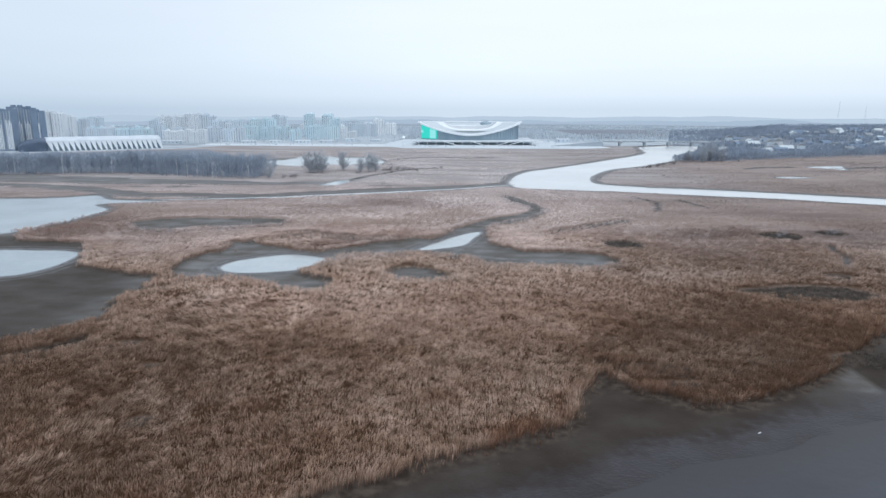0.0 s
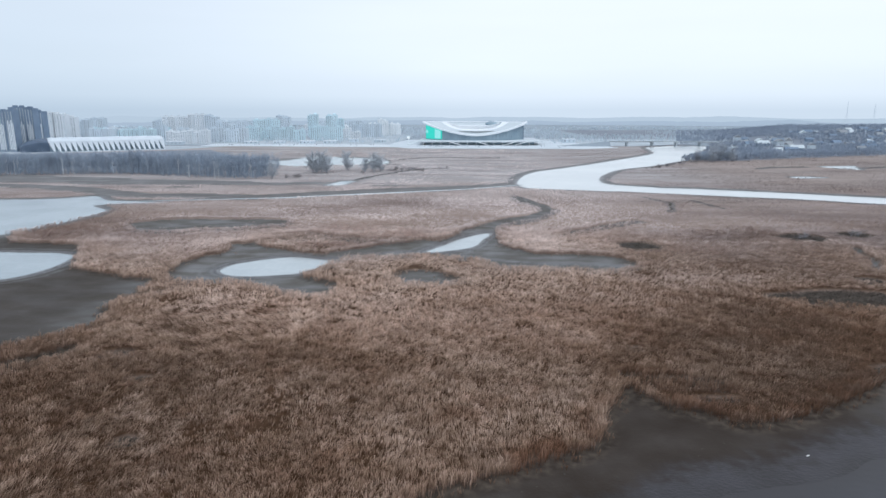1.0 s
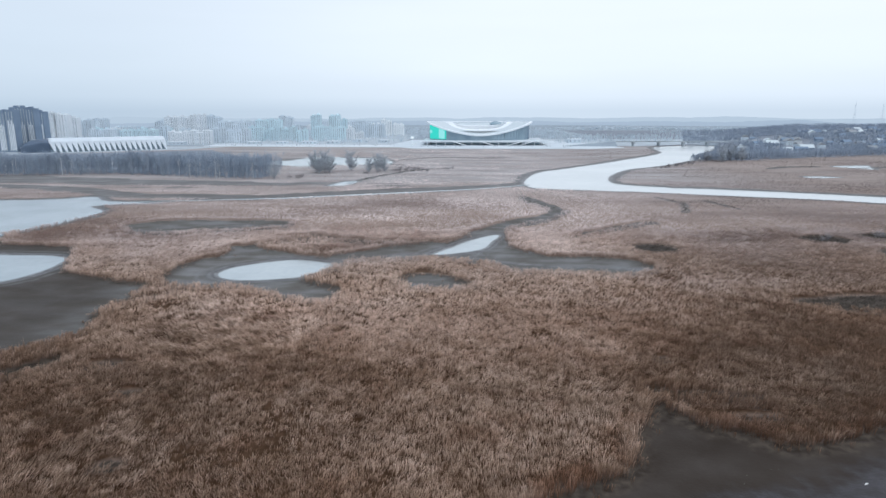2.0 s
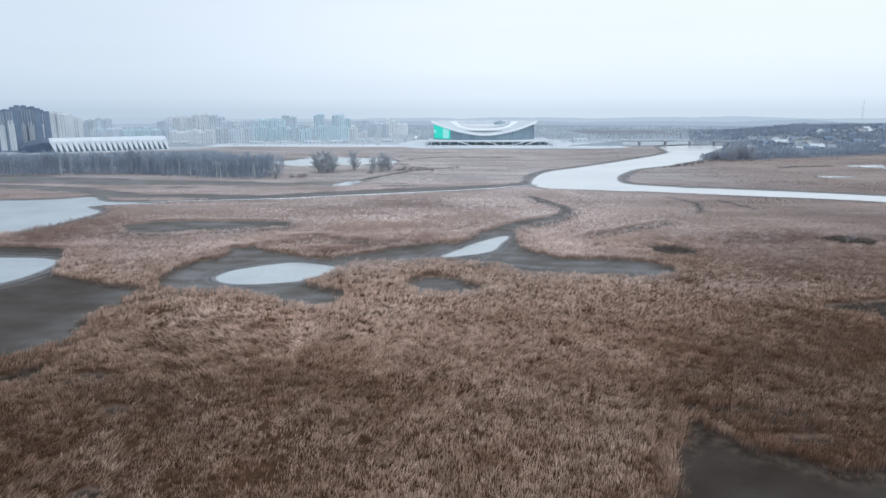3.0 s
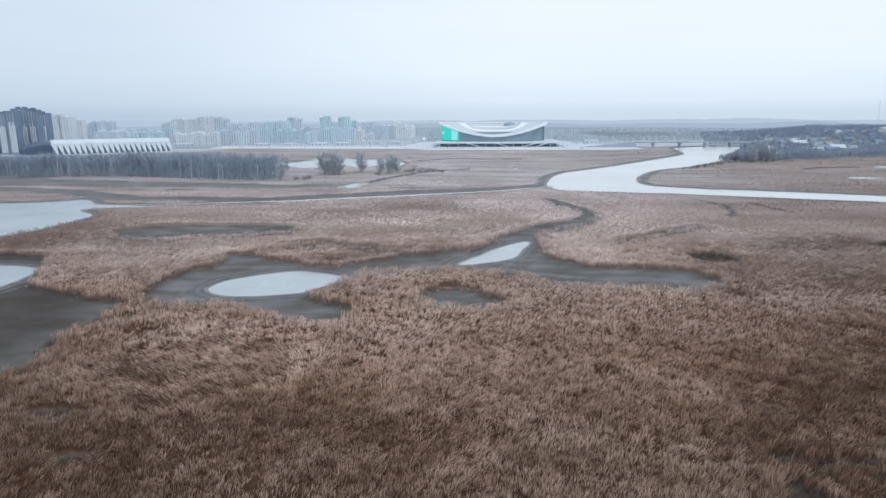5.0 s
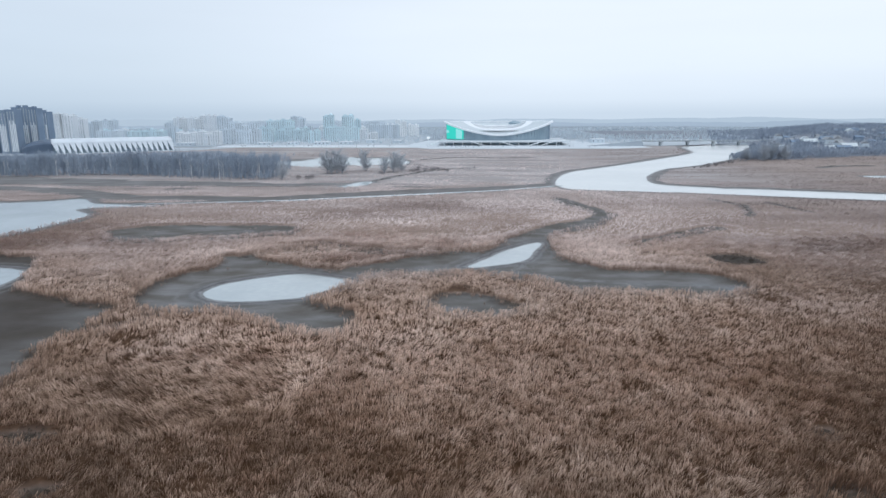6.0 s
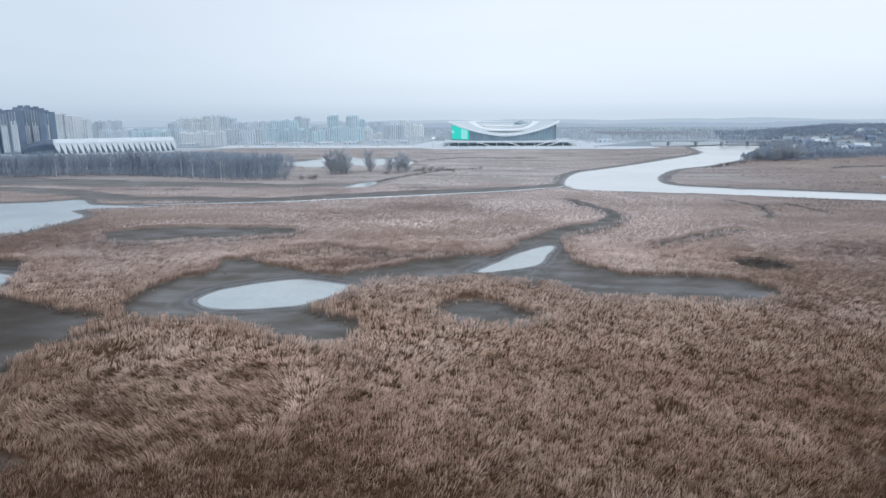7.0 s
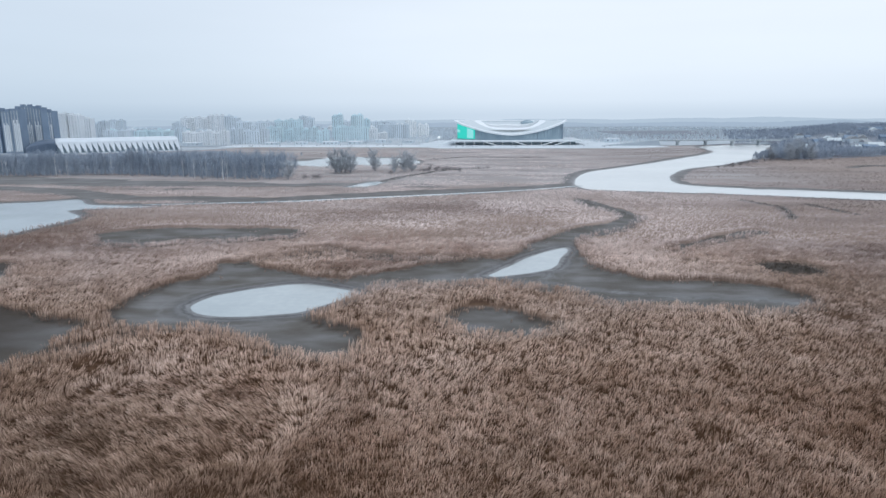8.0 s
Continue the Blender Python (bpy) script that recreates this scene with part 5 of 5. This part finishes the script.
def village_rise():
    xs, ys = np.arange(390, 2150, 22.0), np.arange(1000, 2520, 22.0)
    x, y = (g.ravel() for g in np.meshgrid(xs, ys))
    z = 0.2 + hill(x, y) + 1.5 * (fbm(x / 60, y / 60, 88) - 0.5) * smooth(hill(x, y), 2, 10)
    i = np.arange(len(xs) * (len(ys) - 1)).reshape(-1, len(xs))[:, :-1].ravel()
    mx, my = x[i] + 11, y[i] + 11
    keep = (my > 1012 + (mx - 400) * 0.42) & ((lay(mx, my)[1] > 14) | (hill(mx, my) > 0.8))
    i = i[keep]
    used, back = np.unique(np.stack([i, i + 1, i + len(xs) + 1, i + len(xs)], 1), return_inverse=True)
    ob = arrays_object("ground_rise", np.stack([x, y, z], 1)[used], back.reshape(-1, 4), LEAF_LITTER, smooth=True)
    tagged(ob, "dark leaf-strewn rise under the village woods", "ground", kind="structure")


village_rise()
slab("ground_bank", [(250, 1420), (375, 1415), (455, 1468), (600, 1572), (640, 1760), (205, 1760)], 0.22, YARD, "grey river bank beside the stadium forecourt", "ground")
slab("ground_scrub", [(-1300, 905), (-700, 880), (-335, 855), (-320, 1000), (-490, 1280), (-790, 1132), (-1300, 1142)], 0.18, LEAF_LITTER, "dark ground under the scrub behind the grove", "ground")
slab("ground_lot", [(-395, 1402), (-140, 1378), (-165, 1474), (-400, 1482)], 0.56, FROSTED_LOT, "pale frosted lot beside the stadium", "ground")
slab("road", [(-1200, 1440), (-560, 1406), (-560, 1425), (-1200, 1462)], 0.4, ASPHALT, "grey road past the sports hall", "road")
slab("water_far_reach", [(395, 2280), (700, 2290), (740, 2440), (420, 2440)], 0.15, RIVER_ICE, "pale far reach of the river", "water")


def bridge():
    thing = new("bridge")
    thing.matrix_world = pose(325, 1420, 0, 0, 0, 3)
    part("deck", boxed(0, 300, 0, 14, 8.4, 10.0), YARD, thing, "grey bridge deck")
    rail = part("guard_rail", boxed(0, 300, -0.3, 0.1, 10.0, 11.2), YARD, thing)
    for k in range(31):
        part("rail_post", boxed(k * 10 - 0.2, k * 10 + 0.2, -0.6, -0.3, 10.0, 11.6), WHITE_METAL, rail)
    for x in (40, 95, 148, 200, 252):
        pier = part("pier", boxed(x - 1.8, x + 1.8, 2, 12, -1.5, 7.4, bevel=0.4), YARD, thing)
        part("pier_cap", boxed(x - 3.2, x + 3.2, 1, 13, 7.4, 8.4, bevel=0.2), CONCRETE, pier)
    for x0, x1 in ((-110, 0), (410, 300)):
        bm = bmesh.new()
        pts = [(x0, -4, -0.5), (x1, -16, -0.5), (x1, 30, -0.5), (x0, 18, -0.5), (x0, 0, 0.3), (x1, -1, 10), (x1, 15, 10), (x0, 14, 0.3)]
        v = [bm.verts.new(p) for p in pts]
        for f in ((0, 1, 5, 4), (1, 2, 6, 5), (2, 3, 7, 6), (3, 0, 4, 7), (4, 5, 6, 7), (3, 2, 1, 0)):
            bm.faces.new([v[i] for i in f])
        part("embankment", bm, HAZE_PALE, thing)
    tagged(thing, "low grey road bridge on concrete piers", "bridge")


bridge()


def house(seed):
    rng = random.Random(seed)
    w, d, h = rng.uniform(9, 15), rng.uniform(8, 11), rng.uniform(3.2, 6.5)
    thing = new("house")
    walls = part("wall", boxed(-w / 2, w / 2, -d / 2, d / 2, -0.3, h), PANELS[rng.choice(("dark", "grey", "cream"))], thing)
    bm = bmesh.new()
    o, top = 0.6, h + d * rng.uniform(0.28, 0.42)
    pts = [(-w / 2 - o, -d / 2 - o, h - 0.2), (w / 2 + o, -d / 2 - o, h - 0.2), (w / 2 + o, d / 2 + o, h - 0.2), (-w / 2 - o, d / 2 + o, h - 0.2), (-w / 2 - o, 0, top), (w / 2 + o, 0, top)]
    v = [bm.verts.new(p) for p in pts]
    for f in ((0, 1, 5, 4), (2, 3, 4, 5), (0, 4, 3), (1, 2, 5), (3, 2, 1, 0)):
        bm.faces.new([v[i] for i in f])
    part("roof", bm, (PANELS["dark"], ASPHALT, ROOF_MEMBRANE, ASPHALT, PANELS["dark"], ROOF_MEMBRANE)[seed % 6], thing, "dark roof" if seed % 6 in (0, 4) else "pale sheet-metal roof")
    for u in (-0.28, 0.0, 0.28):
        part("window", boxed(u * w - 0.7, u * w + 0.7, -d / 2 - 0.08, -d / 2 + 0.1, 1.1, 2.6), DEEP_GLASS, walls)
    tagged(thing, "small village house with a pitched roof", "house", "houses of the village")
    return thing


def village():
    rng = random.Random(8)
    kinds = [house(k) for k in range(6)]
    k = 0
    while k < 150:
        x, y = rng.uniform(480, 1300), rng.uniform(1080, 1950)
        back = y - 1010 - (x - 400) * 0.42
        if not 55 < back < 460 or x < 0.41 * y:
            continue
        m = pose(x, y, float(hill(x, y)), 0, 0, rng.choice((0, 12, -10, 90, 75)))
        if k < 6:
            kinds[k].matrix_world = m
        else:
            copy_thing(kinds[rng.randrange(6)], m @ Matrix.Scale(rng.uniform(0.95, 1.6), 4))
        k += 1


village()


# ---- small things round the stadium ----
def car(paint, seed):
    thing = new("car")
    body = bmesh.new()
    box(body, -2.2, 2.2, -0.9, 0.9, 0.35, 0.95, bevel=0.15)
    part("body", body, paint, thing)
    bm = bmesh.new()
    lo = [bm.verts.new(p) for p in ((-1.5, -0.82, 0.95), (1.3, -0.82, 0.95), (1.3, 0.82, 0.95), (-1.5, 0.82, 0.95))]
    hi = [bm.verts.new(p) for p in ((-1.0, -0.68, 1.5), (0.6, -0.68, 1.5), (0.6, 0.68, 1.5), (-1.0, 0.68, 1.5))]
    bm.faces.new(hi)
    for i in range(4):
        j = (i + 1) % 4
        bm.faces.new((lo[i], lo[j], hi[j], hi[i]))
    part("cabin", bm, DEEP_GLASS, thing, "dark glazed cabin")
    for x in (-1.35, 1.35):
        for y in (-0.9, 0.9):
            wheel = part("wheel", tube(bmesh.new(), (x, y - 0.1, 0.33), (x, y + 0.1, 0.33), 0.33, 0.33, 10), RUBBER, thing)
            part("rim", tube(bmesh.new(), (x, y - 0.12, 0.33), (x, y + 0.12, 0.33), 0.19, 0.19, 8), ASPHALT, wheel)
    return thing


def parked_cars():
    rng = random.Random(17)
    paints = [("white", PANELS["white"]), ("dark blue-grey", DARK_CLADDING), ("silver", ASPHALT)]
    kinds = []
    for k, (word, paint) in enumerate(paints):
        t = tagged(car(paint, k), word + " car parked on the stadium forecourt", "car", "cars parked at the stadium")
        t.matrix_world = pose(-60 + 12 * k, 1372, 0.5, 0, 0, 90)
        kinds.append(t)
    for k in range(46):
        row = rng.choice((1366, 1378, 1400, 1412, 1430))
        x = rng.uniform(-90, 240) if k < 30 else rng.uniform(-520, -180)
        y = row if k < 30 else rng.choice((1440, 1452, 1464))
        copy_thing(rng.choice(kinds), pose(x, y, 0.5, 0, 0, 90 + rng.uniform(-4, 4)))


parked_cars()


def shed(x, y, w, d, h, yaw=0):
    thing = new("low_hall")
    thing.matrix_world = pose(x, y, 0, 0, 0, yaw)
    walls = part("wall", boxed(-w / 2, w / 2, -d / 2, d / 2, 0, h), PANELS["grey"], thing)
    part("roof", boxed(-w / 2 - 0.6, w / 2 + 0.6, -d / 2 - 0.6, d / 2 + 0.6, h, h + 0.9, bevel=0.2), WHITE_METAL, thing, "white flat roof")
    n = max(2, int(w / 8))
    for k in range(n):
        u = -w / 2 + (k + 0.5) * w / n
        part("window", boxed(u - 1.6, u + 1.6, -d / 2 - 0.1, -d / 2 + 0.1, h * 0.35, h * 0.75), DEEP_GLASS, walls)
    tagged(thing, "low hall with a white flat roof", "hall", "low halls of the city")


for place in ((-352, 1520, 34, 20, 6), (-300, 1528, 30, 18, 6), (-255, 1600, 22, 16, 7), (-420, 1530, 26, 14, 5), (-190, 1580, 24, 16, 6), (262, 1560, 30, 14, 9), (-480, 1515, 30, 16, 5), (-640, 1470, 36, 18, 7), (-905, 1460, 50, 16, 9), (-820, 1480, 44, 16, 9)):
    shed(*place)


def lit_sign():
    thing = new("lit_sign")
    thing.matrix_world = pose(-112, 1470, 0.5)
    part("pole", tube(bmesh.new(), (0, 0, 0), (0, 0, 14), 0.5, 0.4, 8), WHITE_METAL, thing)
    part("screen", boxed(-2.8, 2.8, -0.5, 0.5, 13.5, 18, bevel=0.1), SIGN_PANEL, thing, "brightly lit white panel")
    tagged(thing, "brightly lit white sign on a pole", "sign")


lit_sign()


def mast(x, y, high):
    thing = new("lattice_mast")
    thing.matrix_world = pose(x, y, 0)
    for sx, sy in ((-1, -1), (1, -1), (1, 1), (-1, 1)):
        part("leg", tube(bmesh.new(), (3 * sx, 3 * sy, 0), (0.5 * sx, 0.5 * sy, high), 0.2, 0.12, 4), PANELS["grey"], thing)
    for k in range(1, 9):
        f = k / 9
        r = 3 - 2.5 * f
        for a in range(4):
            p = (((-1, -1), (1, -1), (1, 1), (-1, 1))[a], ((1, -1), (1, 1), (-1, 1), (-1, -1))[a])
            part("brace", tube(bmesh.new(), (p[0][0] * r, p[0][1] * r, high * f), (p[1][0] * r, p[1][1] * r, high * f), 0.1, 0.1, 4), PANELS["grey"], thing)
    tagged(thing, "tall thin lattice mast beyond the village", "mast", "masts beyond the village")


mast(1310, 2250, 105)
mast(1420, 2280, 95)


def street_lamps():
    first = None
    for k in range(24):
        m = pose(-540 + k * 36, 1398 - 1.2 * k, 0.4)
        if first is None:
            first = new("street_lamp")
            part("pole", tube(bmesh.new(), (0, 0, 0), (0, 0, 10), 0.16, 0.1, 6), ASPHALT, first)
            part("arm", tube(bmesh.new(), (0, 0, 9.8), (0, -2.2, 10.3), 0.09, 0.07, 5), ASPHALT, first)
            part("lamp_head", boxed(-0.25, 0.25, -3.2, -2.1, 10.2, 10.45), CONCRETE, first)
            tagged(first, "slim grey street lamp at the forecourt edge", "street lamp", "street lamps of the forecourt")
            first.matrix_world = m
        else:
            copy_thing(first, m)


street_lamps()


# ---- flotsam on the muddy shore ----
def flotsam():
    rng = random.Random(23)
    first = None
    for k in range(34):
        x = rng.uniform(10, 130)
        y = 134 + (x - 20) * 0.42 + rng.uniform(0, 9)
        s = rng.uniform(0.2, 0.6)
        if k == 0:
            x, y, s = 78, 149, 1.3
        m = pose(x, y, -0.42, rng.uniform(-8, 8), 0, rng.uniform(0, 360)) @ Matrix.Diagonal((s, s * rng.uniform(0.2, 0.6), s * 0.25, 1))
        bm = bmesh.new()
        bmesh.ops.create_icosphere(bm, subdivisions=1, radius=0.6)
        for v in bm.verts:
            v.co *= rng.uniform(0.7, 1.2)
        ob = mesh_object("driftwood", bm, RUBBISH if k == 0 else OLD_WOOD)
        ob.matrix_world = m
        tagged(ob, "pale scrap washed up on the mud" if k == 0 else "dark driftwood lying on the mud", "driftwood", "flotsam on the shore")


flotsam()
